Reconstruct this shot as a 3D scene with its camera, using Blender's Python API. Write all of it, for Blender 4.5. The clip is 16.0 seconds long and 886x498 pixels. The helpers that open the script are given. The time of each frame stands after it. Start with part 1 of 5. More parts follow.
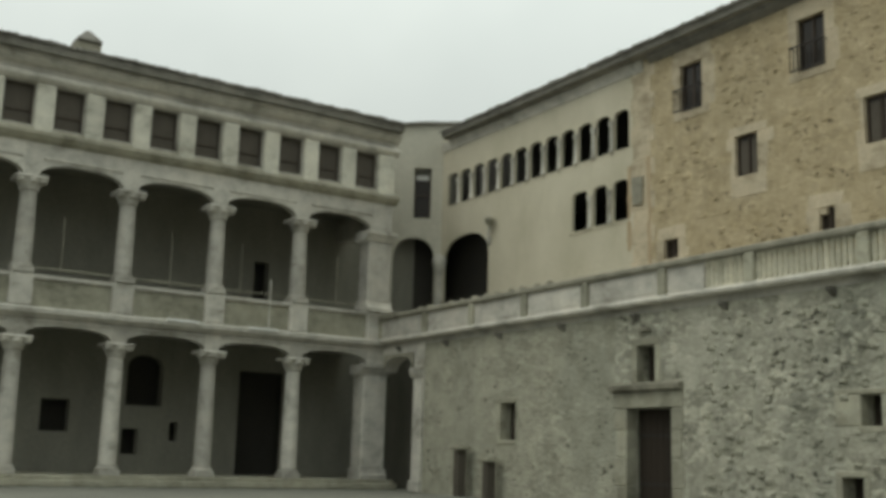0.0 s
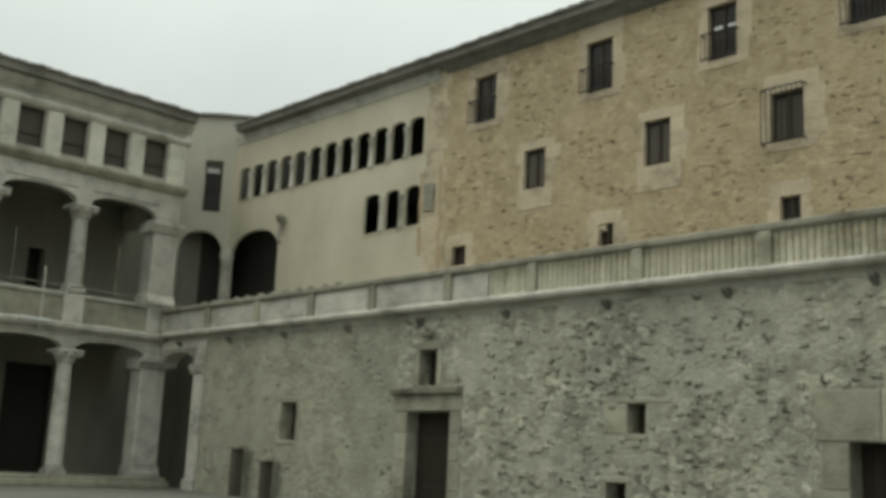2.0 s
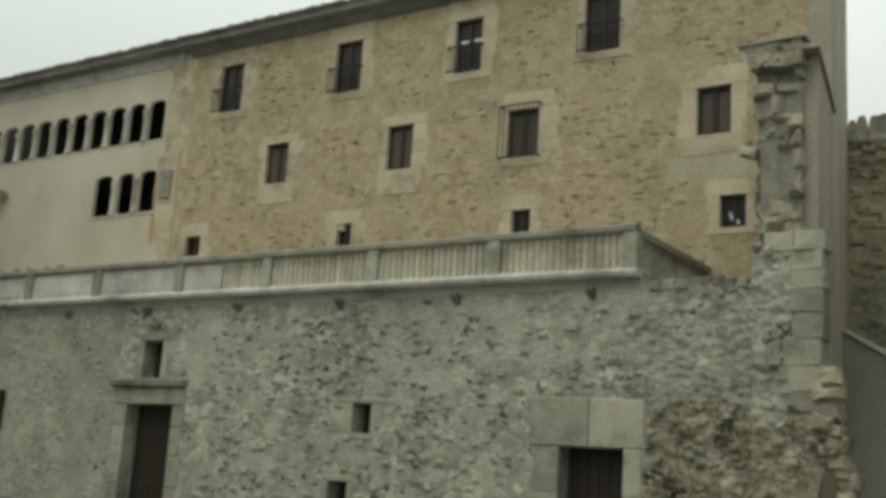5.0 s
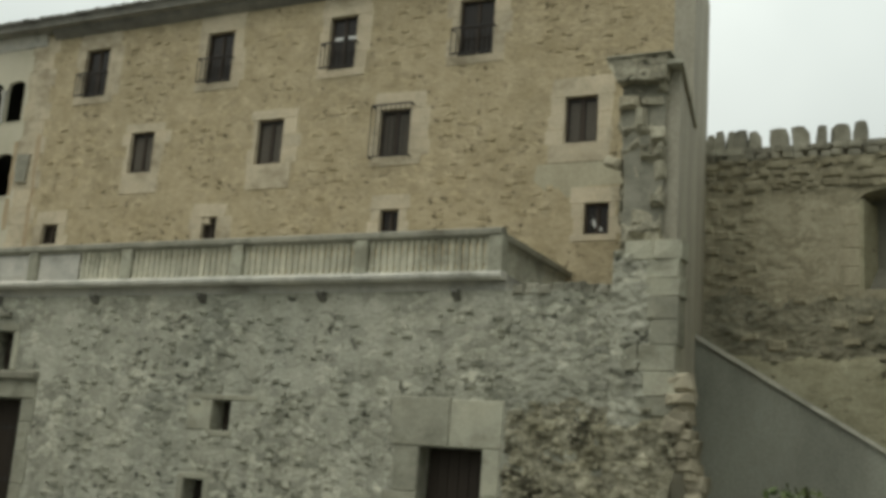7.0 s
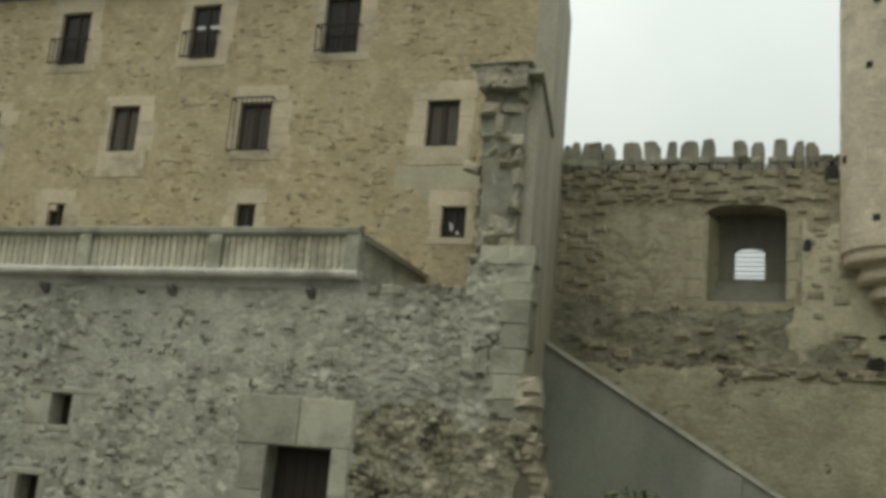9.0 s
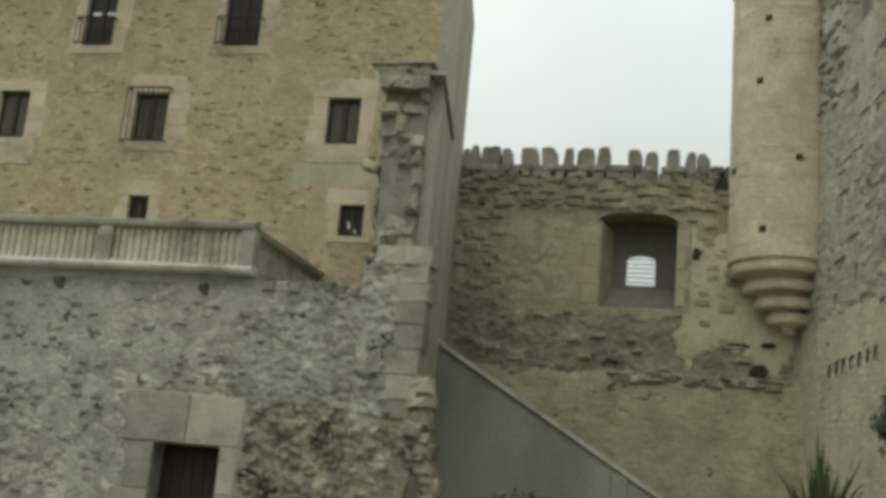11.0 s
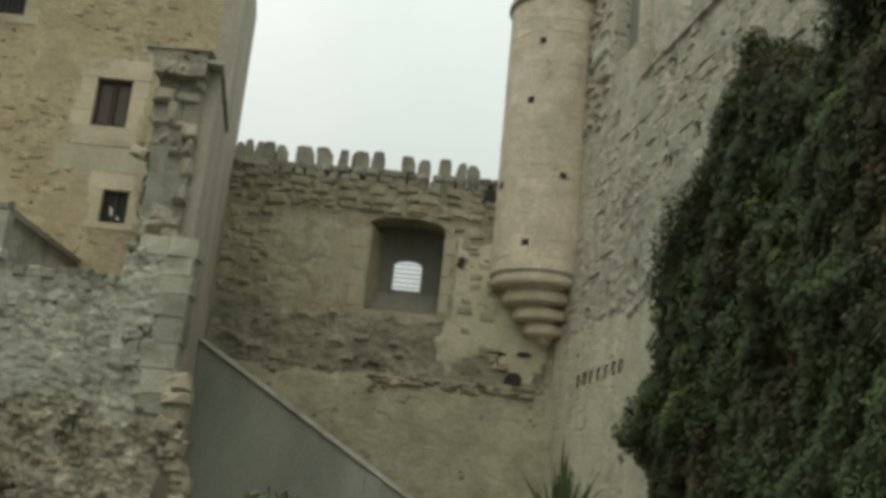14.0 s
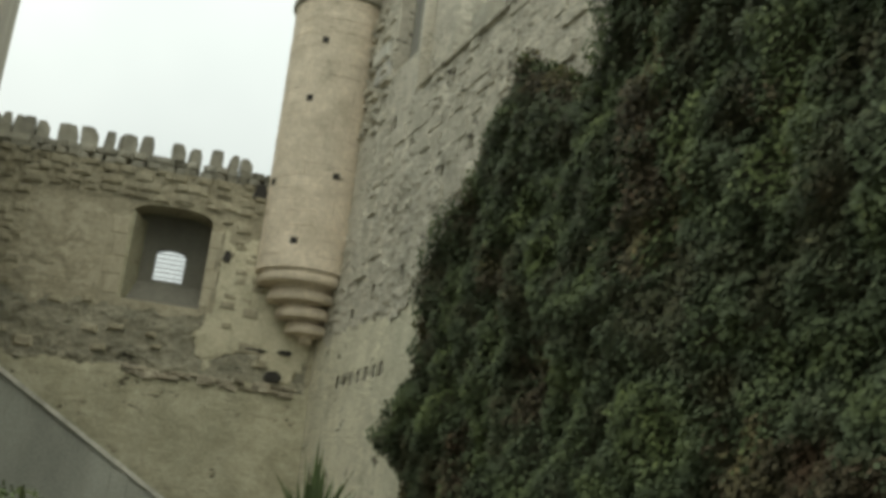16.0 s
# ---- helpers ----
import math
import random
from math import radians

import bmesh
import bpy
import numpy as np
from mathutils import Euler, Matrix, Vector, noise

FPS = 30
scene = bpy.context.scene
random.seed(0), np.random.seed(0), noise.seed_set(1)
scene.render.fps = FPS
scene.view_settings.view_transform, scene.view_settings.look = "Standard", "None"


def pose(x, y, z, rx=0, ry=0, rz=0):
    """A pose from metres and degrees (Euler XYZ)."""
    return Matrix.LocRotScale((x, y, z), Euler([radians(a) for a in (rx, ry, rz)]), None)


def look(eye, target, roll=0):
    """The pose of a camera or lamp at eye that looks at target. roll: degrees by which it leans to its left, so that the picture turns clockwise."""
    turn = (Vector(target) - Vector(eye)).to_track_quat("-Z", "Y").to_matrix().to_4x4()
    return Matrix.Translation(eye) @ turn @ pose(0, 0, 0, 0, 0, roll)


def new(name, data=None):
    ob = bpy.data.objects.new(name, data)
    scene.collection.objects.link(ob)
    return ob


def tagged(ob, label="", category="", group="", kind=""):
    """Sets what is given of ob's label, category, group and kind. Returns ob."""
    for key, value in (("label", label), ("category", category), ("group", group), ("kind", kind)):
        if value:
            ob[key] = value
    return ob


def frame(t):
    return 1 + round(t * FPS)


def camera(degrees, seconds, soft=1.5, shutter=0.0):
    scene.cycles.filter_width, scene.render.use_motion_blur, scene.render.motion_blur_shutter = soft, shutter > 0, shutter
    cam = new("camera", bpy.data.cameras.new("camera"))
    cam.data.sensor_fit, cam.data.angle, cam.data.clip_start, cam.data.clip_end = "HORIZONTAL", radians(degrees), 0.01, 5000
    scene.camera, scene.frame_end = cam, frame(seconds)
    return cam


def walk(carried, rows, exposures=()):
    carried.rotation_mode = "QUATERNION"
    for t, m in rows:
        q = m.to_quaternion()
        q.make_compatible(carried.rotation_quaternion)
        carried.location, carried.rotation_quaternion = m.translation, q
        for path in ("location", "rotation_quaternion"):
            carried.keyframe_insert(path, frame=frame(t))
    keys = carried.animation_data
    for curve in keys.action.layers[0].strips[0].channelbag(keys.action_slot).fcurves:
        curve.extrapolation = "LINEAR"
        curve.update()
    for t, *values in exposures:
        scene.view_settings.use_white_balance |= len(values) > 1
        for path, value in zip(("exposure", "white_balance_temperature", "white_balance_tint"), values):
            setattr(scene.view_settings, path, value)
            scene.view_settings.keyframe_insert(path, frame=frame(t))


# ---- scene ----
FOV = 43.5
cam = camera(FOV, 16.0, soft=4.1)
EYE = 1.5
PATH = [
    (0.0, pose(0, 0, EYE, 100.670, -1.632, 58.264)),
    (0.5, pose(0, 0, EYE, 100.773, -1.901, 55.196)),
    (1.0, pose(0, 0, EYE, 100.884, -2.143, 52.320)),
    (1.5, pose(0, 0, EYE, 101.007, -2.347, 49.809)),
    (2.0, pose(0, 0, EYE, 101.130, -2.621, 47.062)),
    (2.5, pose(0, 0, EYE, 101.235, -2.834, 44.640)),
    (3.0, pose(0, 0, EYE, 101.337, -2.987, 41.956)),
    (3.5, pose(0, 0, EYE, 101.469, -3.209, 39.487)),
    (4.0, pose(0, 0, EYE, 101.576, -3.375, 37.322)),
    (4.5, pose(0, 0, EYE, 101.695, -3.553, 35.165)),
    (5.0, pose(0, 0, EYE, 101.791, -3.653, 33.054)),
    (7.5, pose(0, 0, EYE, 102.357, -4.276, 24.221)),
    (8.0, pose(0, 0, EYE, 102.476, -4.397, 22.495)),
    (8.5, pose(0, 0, EYE, 102.612, -4.476, 20.777)),
    (9.0, pose(0, 0, EYE, 102.838, -4.746, 18.226)),
    (11.5, pose(0, 0, EYE, 103.432, -5.202, 11.203)),
    (12.0, pose(0, 0, EYE, 103.597, -5.283, 9.329)),
    (12.5, pose(0, 0, EYE, 103.759, -5.382, 7.661)),
    (13.0, pose(0, 0, EYE, 103.953, -5.470, 5.619)),
    (13.5, pose(0, 0, EYE, 104.202, -5.589, 3.249)),
    (14.0, pose(0, 0, EYE, 104.529, -5.769, 0.215)),
    (14.5, pose(0, 0, EYE, 104.824, -5.921, -2.771)),
    (15.0, pose(0, 0, EYE, 105.174, -6.120, -5.944)),
    (15.5, pose(0, 0, EYE, 105.497, -6.156, -8.968)),
    (16.0, pose(0, 0, EYE, 105.875, -6.371, -12.352)),
]
walk(cam, PATH, [(0.0, 0.0), (13.0, 0.0), (14.5, 0.03), (16.0, 0.2)])

# ---- world, sun ----
world = bpy.data.worlds.new("sky")
scene.world = world
world.use_nodes = True
wn, wl = world.node_tree.nodes, world.node_tree.links
wn.clear()
w_out = wn.new("ShaderNodeOutputWorld")
w_bg = wn.new("ShaderNodeBackground")
w_sky = wn.new("ShaderNodeTexSky")
w_sky.sky_type, w_sky.sun_disc = "NISHITA", False
w_sky.sun_elevation, w_sky.sun_rotation = radians(54), radians(187)
w_sky.dust_density, w_sky.air_density = 4.0, 1.0
w_co = wn.new("ShaderNodeTexCoord")
w_no = wn.new("ShaderNodeTexNoise")
w_no.inputs["Scale"].default_value, w_no.inputs["Detail"].default_value = 2.2, 4.0
w_ra = wn.new("ShaderNodeValToRGB")
w_ra.color_ramp.elements[0].position, w_ra.color_ramp.elements[0].color = 0.3, (6.85, 7.45, 6.95, 1)
w_ra.color_ramp.elements[1].position, w_ra.color_ramp.elements[1].color = 0.7, (8.85, 9.45, 8.75, 1)
w_mx = wn.new("ShaderNodeMix")
w_mx.data_type = "RGBA"
w_mx.inputs[0].default_value = 0.93
wl.new(w_co.outputs["Generated"], w_no.inputs["Vector"])
wl.new(w_no.outputs["Fac"], w_ra.inputs["Fac"])
wl.new(w_sky.outputs["Color"], w_mx.inputs[6])
wl.new(w_ra.outputs["Color"], w_mx.inputs[7])
w_sp = wn.new("ShaderNodeSeparateXYZ")
wl.new(w_co.outputs["Generated"], w_sp.inputs["Vector"])
w_rise = wn.new("ShaderNodeMapRange")
w_rise.inputs["From Min"].default_value, w_rise.inputs["From Max"].default_value = 0.0, 1.0
w_rise.inputs["To Min"].default_value, w_rise.inputs["To Max"].default_value = 0.5, 2.1
wl.new(w_sp.outputs["Z"], w_rise.inputs["Value"])
w_up = wn.new("ShaderNodeVectorMath")
w_up.operation = "SCALE"
wl.new(w_mx.outputs[2], w_up.inputs[0])
wl.new(w_rise.outputs["Result"], w_up.inputs["Scale"])
wl.new(w_up.outputs["Vector"], w_bg.inputs["Color"])
w_bg.inputs["Strength"].default_value = 0.094
wl.new(w_bg.outputs["Background"], w_out.inputs["Surface"])

sun_data = bpy.data.lights.new("sun", "SUN")
sun_data.energy, sun_data.angle, sun_data.color = 0.45, radians(40), (1.0, 0.965, 0.86)
sun = new("sun", sun_data)
sun.matrix_world = look((0, 0, 60), (4, 34, 12))
scene.view_settings.exposure = 0.0


# ---- materials ----
def mat_base(name, rough=0.9, metal=0.0):
    m = bpy.data.materials.new(name)
    m.use_nodes = True
    nt = m.node_tree
    b = nt.nodes["Principled BSDF"]
    b.inputs["Roughness"].default_value, b.inputs["Metallic"].default_value = rough, metal
    b.inputs["Specular IOR Level"].default_value = 0.2
    return m, nt, b


def node(nt, kind, **vals):
    n = nt.nodes.new(kind)
    for k, v in vals.items():
        n.inputs[k.replace("_", " ")].default_value = v
    return n


def ramp(nt, src, stops):
    r = nt.nodes.new("ShaderNodeValToRGB")
    e = r.color_ramp.elements
    while len(e) < len(stops):
        e.new(0.5)
    for el, (p, c) in zip(e, stops):
        el.position, el.color = p, (c if len(c) == 4 else (*c, 1))
    nt.links.new(src, r.inputs["Fac"])
    return r.outputs["Color"]


def mix(nt, a, b, fac, mode="MIX"):
    m = nt.nodes.new("ShaderNodeMix")
    m.data_type, m.blend_type = "RGBA", mode
    for i, v in ((0, fac), (6, a), (7, b)):
        if isinstance(v, (int, float)):
            m.inputs[i].default_value = v
        elif isinstance(v, tuple):
            m.inputs[i].default_value = (*v, 1)
        else:
            nt.links.new(v, m.inputs[i])
    return m.outputs[2]


def coords(nt, sx=1.0, sy=1.0, sz=1.0):
    c = nt.nodes.new("ShaderNodeNewGeometry")
    mp = nt.nodes.new("ShaderNodeMapping")
    mp.inputs["Scale"].default_value = (sx, sy, sz)
    nt.links.new(c.outputs["Position"], mp.inputs["Vector"])
    return mp.outputs["Vector"]


def noise_tex(nt, vec, scale, detail=4.0, rough=0.55):
    n = node(nt, "ShaderNodeTexNoise", Scale=scale, Detail=detail, Roughness=rough)
    nt.links.new(vec, n.inputs["Vector"])
    return n.outputs["Fac"]


def bump(nt, b, height, strength, dist):
    n = node(nt, "ShaderNodeBump", Strength=strength, Distance=dist)
    nt.links.new(height, n.inputs["Height"])
    nt.links.new(n.outputs["Normal"], b.inputs["Normal"])


def rubble(name, lo, hi, dark, size=0.35, flat=1.7, pits=0.6, joint=0.35, patch=0.46, stain=0.6, spread=0.5, vary=0.16, relief=0.9, grit=0.14):
    """Old rubble masonry: mottled stone and mortar, faint joints, clustered dark pits, broad stains."""
    m, nt, b = mat_base(name, 0.95)
    pos, squat = coords(nt), coords(nt, 1, 1, flat)
    wob = nt.nodes.new("ShaderNodeTexNoise")
    wob.inputs["Scale"].default_value = 2.2
    nt.links.new(squat, wob.inputs["Vector"])
    warp = nt.nodes.new("ShaderNodeVectorMath")
    warp.operation = "MULTIPLY_ADD"
    warp.inputs[1].default_value = (0.45, 0.45, 0.45)
    nt.links.new(wob.outputs["Color"], warp.inputs[0])
    nt.links.new(squat, warp.inputs[2])
    v1 = node(nt, "ShaderNodeTexVoronoi", Scale=1 / size)
    v2 = node(nt, "ShaderNodeTexVoronoi", Scale=1 / size)
    v2.feature = "DISTANCE_TO_EDGE"
    for v in (v1, v2):
        nt.links.new(warp.outputs["Vector"], v.inputs["Vector"])
    sep = nt.nodes.new("ShaderNodeSeparateColor")
    nt.links.new(v1.outputs["Color"], sep.inputs["Color"])
    mott = noise_tex(nt, pos, 1.3, 7.0, 0.68)
    col = ramp(nt, mott, [(0.32, lo), (0.68, hi)])
    tone = ramp(nt, sep.outputs[0], [(0.0, (1 - vary * 1.2,) * 3), (1.0, (1 + vary, 1 + vary * 0.97, 1 + vary * 0.92))])
    grain = noise_tex(nt, pos, 11.0, 5.0, 0.65)
    rough_area = ramp(nt, noise_tex(nt, pos, 0.42, 5.0, 0.6), [(patch - 0.07, (0, 0, 0)), (patch + 0.09, (1, 1, 1))])
    col = mix(nt, col, mix(nt, col, tone, 1.0, "MULTIPLY"), rough_area)
    col = mix(nt, col, ramp(nt, grain, [(0.28, (1 - grit * 1.4,) * 3), (0.72, (1 + grit,) * 3)]), 1.0, "MULTIPLY")
    edge = ramp(nt, v2.outputs["Distance"], [(0.0, (joint,) * 3), (0.11, (0, 0, 0))])
    edge = mix(nt, (0, 0, 0), edge, rough_area)
    col = mix(nt, col, dark, edge)
    pit = ramp(nt, noise_tex(nt, coords(nt, 1, 1, flat * 0.9), 1.15 / size, 2.5, 0.55), [(pits, (0, 0, 0)), (pits + 0.07, (0.9, 0.9, 0.9))])
    clus = ramp(nt, noise_tex(nt, pos, spread, 4.0, 0.6), [(0.48, (0, 0, 0)), (0.6, (1, 1, 1))])
    pit = mix(nt, (0, 0, 0), pit, clus)
    col = mix(nt, col, tuple(c * 0.4 for c in dark), pit)
    st = ramp(nt, noise_tex(nt, coords(nt, 1, 1, 0.4), 0.3, 7.0, 0.66), [(0.44, (0, 0, 0)), (0.7, (stain,) * 3)])
    col = mix(nt, col, mix(nt, col, (0.62, 0.65, 0.66), 1.0, "MULTIPLY"), st)
    nt.links.new(col, b.inputs["Base Color"])
    h = mix(nt, grain, v2.outputs["Distance"], 0.45)
    bump(nt, b, mix(nt, h, (0, 0, 0), pit), relief, 0.12)
    return m


def plaster(name, base, dark, scale=0.6, amt=0.5, rough=0.9, grain=14.0, streak=0.35):
    m, nt, b = mat_base(name, rough)
    n1 = ramp(nt, noise_tex(nt, coords(nt, 1, 1, streak), scale, 6.0, 0.62), [(0.35, (0, 0, 0)), (0.75, (amt, amt, amt))])
    col = mix(nt, base, dark, n1)
    g = noise_tex(nt, coords(nt), grain, 4.0)
    col = mix(nt, col, ramp(nt, g, [(0.3, (0.8, 0.8, 0.8)), (0.7, (1.12, 1.12, 1.12))]), 1.0, "MULTIPLY")
    nt.links.new(col, b.inputs["Base Color"])
    bump(nt, b, g, 0.35, 0.02)
    return m


def dressed(name, base, dark, var=0.25):
    """Cut stone: each block a little different."""
    m, nt, b = mat_base(name, 0.9)
    info = nt.nodes.new("ShaderNodeObjectInfo")
    tone = ramp(nt, info.outputs["Random"], [(0.0, (1 - var,) * 3), (1.0, (1 + var * 0.6,) * 3)])
    n1 = ramp(nt, noise_tex(nt, coords(nt), 1.6, 6.0, 0.65), [(0.4, (0, 0, 0)), (0.75, (0.7, 0.7, 0.7))])
    col = mix(nt, mix(nt, base, dark, n1), tone, 1.0, "MULTIPLY")
    broad = ramp(nt, noise_tex(nt, coords(nt, 1, 1, 1.6), 0.55, 7.0, 0.7), [(0.36, (1.14, 1.12, 1.1)), (0.52, (1, 1, 1)), (0.66, (0.62, 0.61, 0.58))])
    col = mix(nt, col, broad, 1.0, "MULTIPLY")
    g = noise_tex(nt, coords(nt), 18.0, 4.0)
    col = mix(nt, col, ramp(nt, g, [(0.3, (0.82, 0.82, 0.82)), (0.7, (1.1, 1.1, 1.1))]), 1.0, "MULTIPLY")
    nt.links.new(col, b.inputs["Base Color"])
    bump(nt, b, g, 0.5, 0.03)
    return m


M_OCHRE = rubble("ochre_rubble", (0.36, 0.294, 0.177), (0.5, 0.418, 0.277), (0.2, 0.155, 0.09), 0.3, 1.6, 0.565, 0.2, 0.46, 0.3, 0.6, 0.13, 0.7, 0.1)
M_GREY = rubble("grey_rubble", (0.33, 0.323, 0.255), (0.52, 0.506, 0.415), (0.13, 0.127, 0.092), 0.3, 1.5, 0.58, 0.42, 0.46, 0.7, 0.55, 0.28, 0.8, 0.14)
M_GREYSM = rubble("smooth_grey_rubble", (0.31, 0.303, 0.235), (0.465, 0.45, 0.36), (0.14, 0.135, 0.1), 0.3, 2.2, 0.6, 0.3, 0.5, 0.7, 0.55, 0.16, 0.7, 0.12)
M_ROUGH = rubble("rough_rubble", (0.26, 0.238, 0.16), (0.46, 0.43, 0.325), (0.1, 0.088, 0.055), 0.3, 1.2, 0.53, 0.5, 0.3, 0.4, 0.8, 0.25)
M_CURTAIN = rubble("curtain_rubble", (0.28, 0.25, 0.17), (0.44, 0.4, 0.285), (0.15, 0.13, 0.085), 0.42, 1.9, 0.63, 0.35, 0.5, 0.45, 0.35, 0.18, 0.6)
M_RIGHT = rubble("pale_rubble", (0.425, 0.395, 0.31), (0.63, 0.59, 0.475), (0.17, 0.15, 0.105), 0.5, 2.2, 0.6, 0.4, 0.45, 0.4, 0.45, 0.16)
M_TURRET = rubble("turret_stone", (0.52, 0.448, 0.33), (0.76, 0.655, 0.5), (0.29, 0.24, 0.165), 0.6, 2.6, 0.68, 0.2, 0.56, 0.75, 0.6, 0.09, 0.45)
M_LIME = rubble("old_lime_render", (0.53, 0.495, 0.36), (0.72, 0.675, 0.505), (0.2, 0.175, 0.12), 0.5, 2.2, 0.6, 0.3, 0.5, 0.6, 0.6, 0.1, 0.6)
M_LOW = rubble("brown_lime_render", (0.29, 0.272, 0.178), (0.46, 0.43, 0.3), (0.15, 0.13, 0.085), 0.5, 2.2, 0.62, 0.25, 0.54, 0.6, 0.6, 0.1, 0.6)
M_CREAM = plaster("cream_plaster", (0.565, 0.525, 0.41), (0.42, 0.388, 0.285), 0.45, 0.85, streak=0.6)
M_CORNER = plaster("grey_cream_plaster", (0.55, 0.53, 0.445), (0.41, 0.395, 0.325), 0.5, 0.9)
# arcade and recess shade is put into this darker plaster
M_SHADEPL = plaster("shade_plaster", (0.27, 0.262, 0.22), (0.16, 0.155, 0.13), 0.5, 0.8)
M_STONE = dressed("cut_stone", (0.54, 0.522, 0.462), (0.31, 0.298, 0.26))
M_WARMST = dressed("warm_cut_stone", (0.52, 0.45, 0.33), (0.39, 0.33, 0.22), 0.1)
M_WEATH = dressed("weathered_stone", (0.34, 0.325, 0.26), (0.17, 0.163, 0.125), 0.3)
M_TILE = dressed("roof_tile", (0.22, 0.212, 0.185), (0.11, 0.106, 0.092), 0.3)
M_PALE = dressed("pale_stone", (0.6, 0.585, 0.5), (0.42, 0.4, 0.33), 0.12)
M_BALU = dressed("baluster_stone", (0.52, 0.5, 0.395), (0.35, 0.335, 0.25), 0.16)
M_TRIM = dressed("worn_trim", (0.38, 0.37, 0.29), (0.21, 0.2, 0.155), 0.26)
M_RUIN = dressed("ruin_stone", (0.41, 0.37, 0.275), (0.2, 0.175, 0.12), 0.3)
M_WOOD = plaster("dark_wood", (0.035, 0.027, 0.02), (0.02, 0.016, 0.012), 2.0, 0.8, 0.7, 30.0, 0.05)
M_FRAME = plaster("window_wood", (0.06, 0.045, 0.033), (0.035, 0.027, 0.02), 2.0, 0.8, 0.6, 30.0, 0.05)
M_IRON = plaster("iron", (0.025, 0.025, 0.024), (0.05, 0.035, 0.025), 4.0, 0.6, 0.6)
M_BLIND = plaster("grey_blind", (0.1, 0.088, 0.07), (0.06, 0.053, 0.043), 1.0, 0.6, 0.7)
M_DAMP = rubble("damp_grey_rubble", (0.22, 0.205, 0.145), (0.37, 0.345, 0.255), (0.1, 0.09, 0.06), 0.36, 1.7, 0.58, 0.4, 0.44, 0.7, 0.7, 0.22, 0.8)
M_YELLOW = rubble("yellow_lime_render", (0.42, 0.387, 0.262), (0.585, 0.537, 0.385), (0.2, 0.175, 0.12), 0.5, 2.0, 0.66, 0.2, 0.6, 0.5, 0.6, 0.08, 0.5)
M_RUST = plaster("brown_streak", (0.44, 0.355, 0.235), (0.36, 0.26, 0.155), 1.6, 0.9, streak=0.3)
# plaster darkened so its colour carries the shade deep in the niche
M_NICHE = plaster("niche_shade_plaster", (0.19, 0.183, 0.145), (0.1, 0.096, 0.075), 0.8, 0.8)
M_STAIR = plaster("stained_stair_render", (0.33, 0.335, 0.28), (0.15, 0.153, 0.128), 0.55, 0.75, streak=0.45)
M_SIDEPL = plaster("streaked_side_render", (0.42, 0.39, 0.31), (0.24, 0.222, 0.175), 0.7, 0.85, streak=0.3)
M_CORE = rubble("broken_grey_core", (0.27, 0.25, 0.185), (0.47, 0.437, 0.335), (0.1, 0.092, 0.065), 0.3, 1.3, 0.56, 0.4, 0.4, 0.6, 0.8, 0.22)
M_PATCH = plaster("worn_plaster", (0.45, 0.41, 0.295), (0.3, 0.265, 0.18), 0.9, 0.8)
M_GROUND = plaster("courtyard_gravel", (0.2, 0.2, 0.168), (0.13, 0.13, 0.11), 0.25, 0.8, 0.95, 22.0, 1.0)
# near-black colour stands in for the shade inside openings
M_SHADE = plaster("interior_shade", (0.05, 0.047, 0.04), (0.03, 0.028, 0.024), 0.8, 0.6)
M_GLASS, _nt, _b = mat_base("window_glass", 0.08)
_b.inputs["Base Color"].default_value = (0.022, 0.018, 0.014, 1)
_b.inputs["Specular IOR Level"].default_value = 0.22
M_WHITE = plaster("flat_white", (0.75, 0.75, 0.72), (0.6, 0.6, 0.58), 2.0, 0.5)


def leaf_mat(name, lo, hi):
    m, nt, b = mat_base(name, 0.7)
    b.inputs["Specular IOR Level"].default_value = 0.1
    g = nt.nodes.new("ShaderNodeNewGeometry")
    # top stop lightens a few leaves, painting glints into the colour
    col = ramp(nt, g.outputs["Random Per Island"], [(0.0, lo), (0.9, hi), (1.0, (hi[0] * 1.5, hi[1] * 1.4, hi[2] * 1.4))])
    big = ramp(nt, noise_tex(nt, coords(nt), 0.8, 4.0), [(0.3, (0.75, 0.55, 0.55)), (0.5, (0.9, 0.95, 1.0)), (0.7, (1.45, 1.5, 1.1))])
    nt.links.new(mix(nt, col, big, 1.0, "MULTIPLY"), b.inputs["Base Color"])
    return m


M_LEAF = leaf_mat("ivy_leaf", (0.062, 0.074, 0.039), (0.084, 0.1, 0.051))
M_DRYLEAF = leaf_mat("drying_leaf", (0.058, 0.05, 0.028), (0.095, 0.078, 0.044))
M_BLADE = leaf_mat("blade_leaf", (0.06, 0.075, 0.032), (0.11, 0.14, 0.055))
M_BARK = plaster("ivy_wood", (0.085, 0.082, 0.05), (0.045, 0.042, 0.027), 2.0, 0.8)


# ---- building helpers ----
class Plane:
    """A wall's own axes: u along it, d behind it, z from eye level."""

    def __init__(self, x, y, ux, uy, bx, by):
        self.o, self.u, self.b = (x, y), (ux, uy), (bx, by)

    def p(self, u, d, z):
        return (self.o[0] + u * self.u[0] + d * self.b[0], self.o[1] + u * self.u[1] + d * self.b[1], z + EYE)


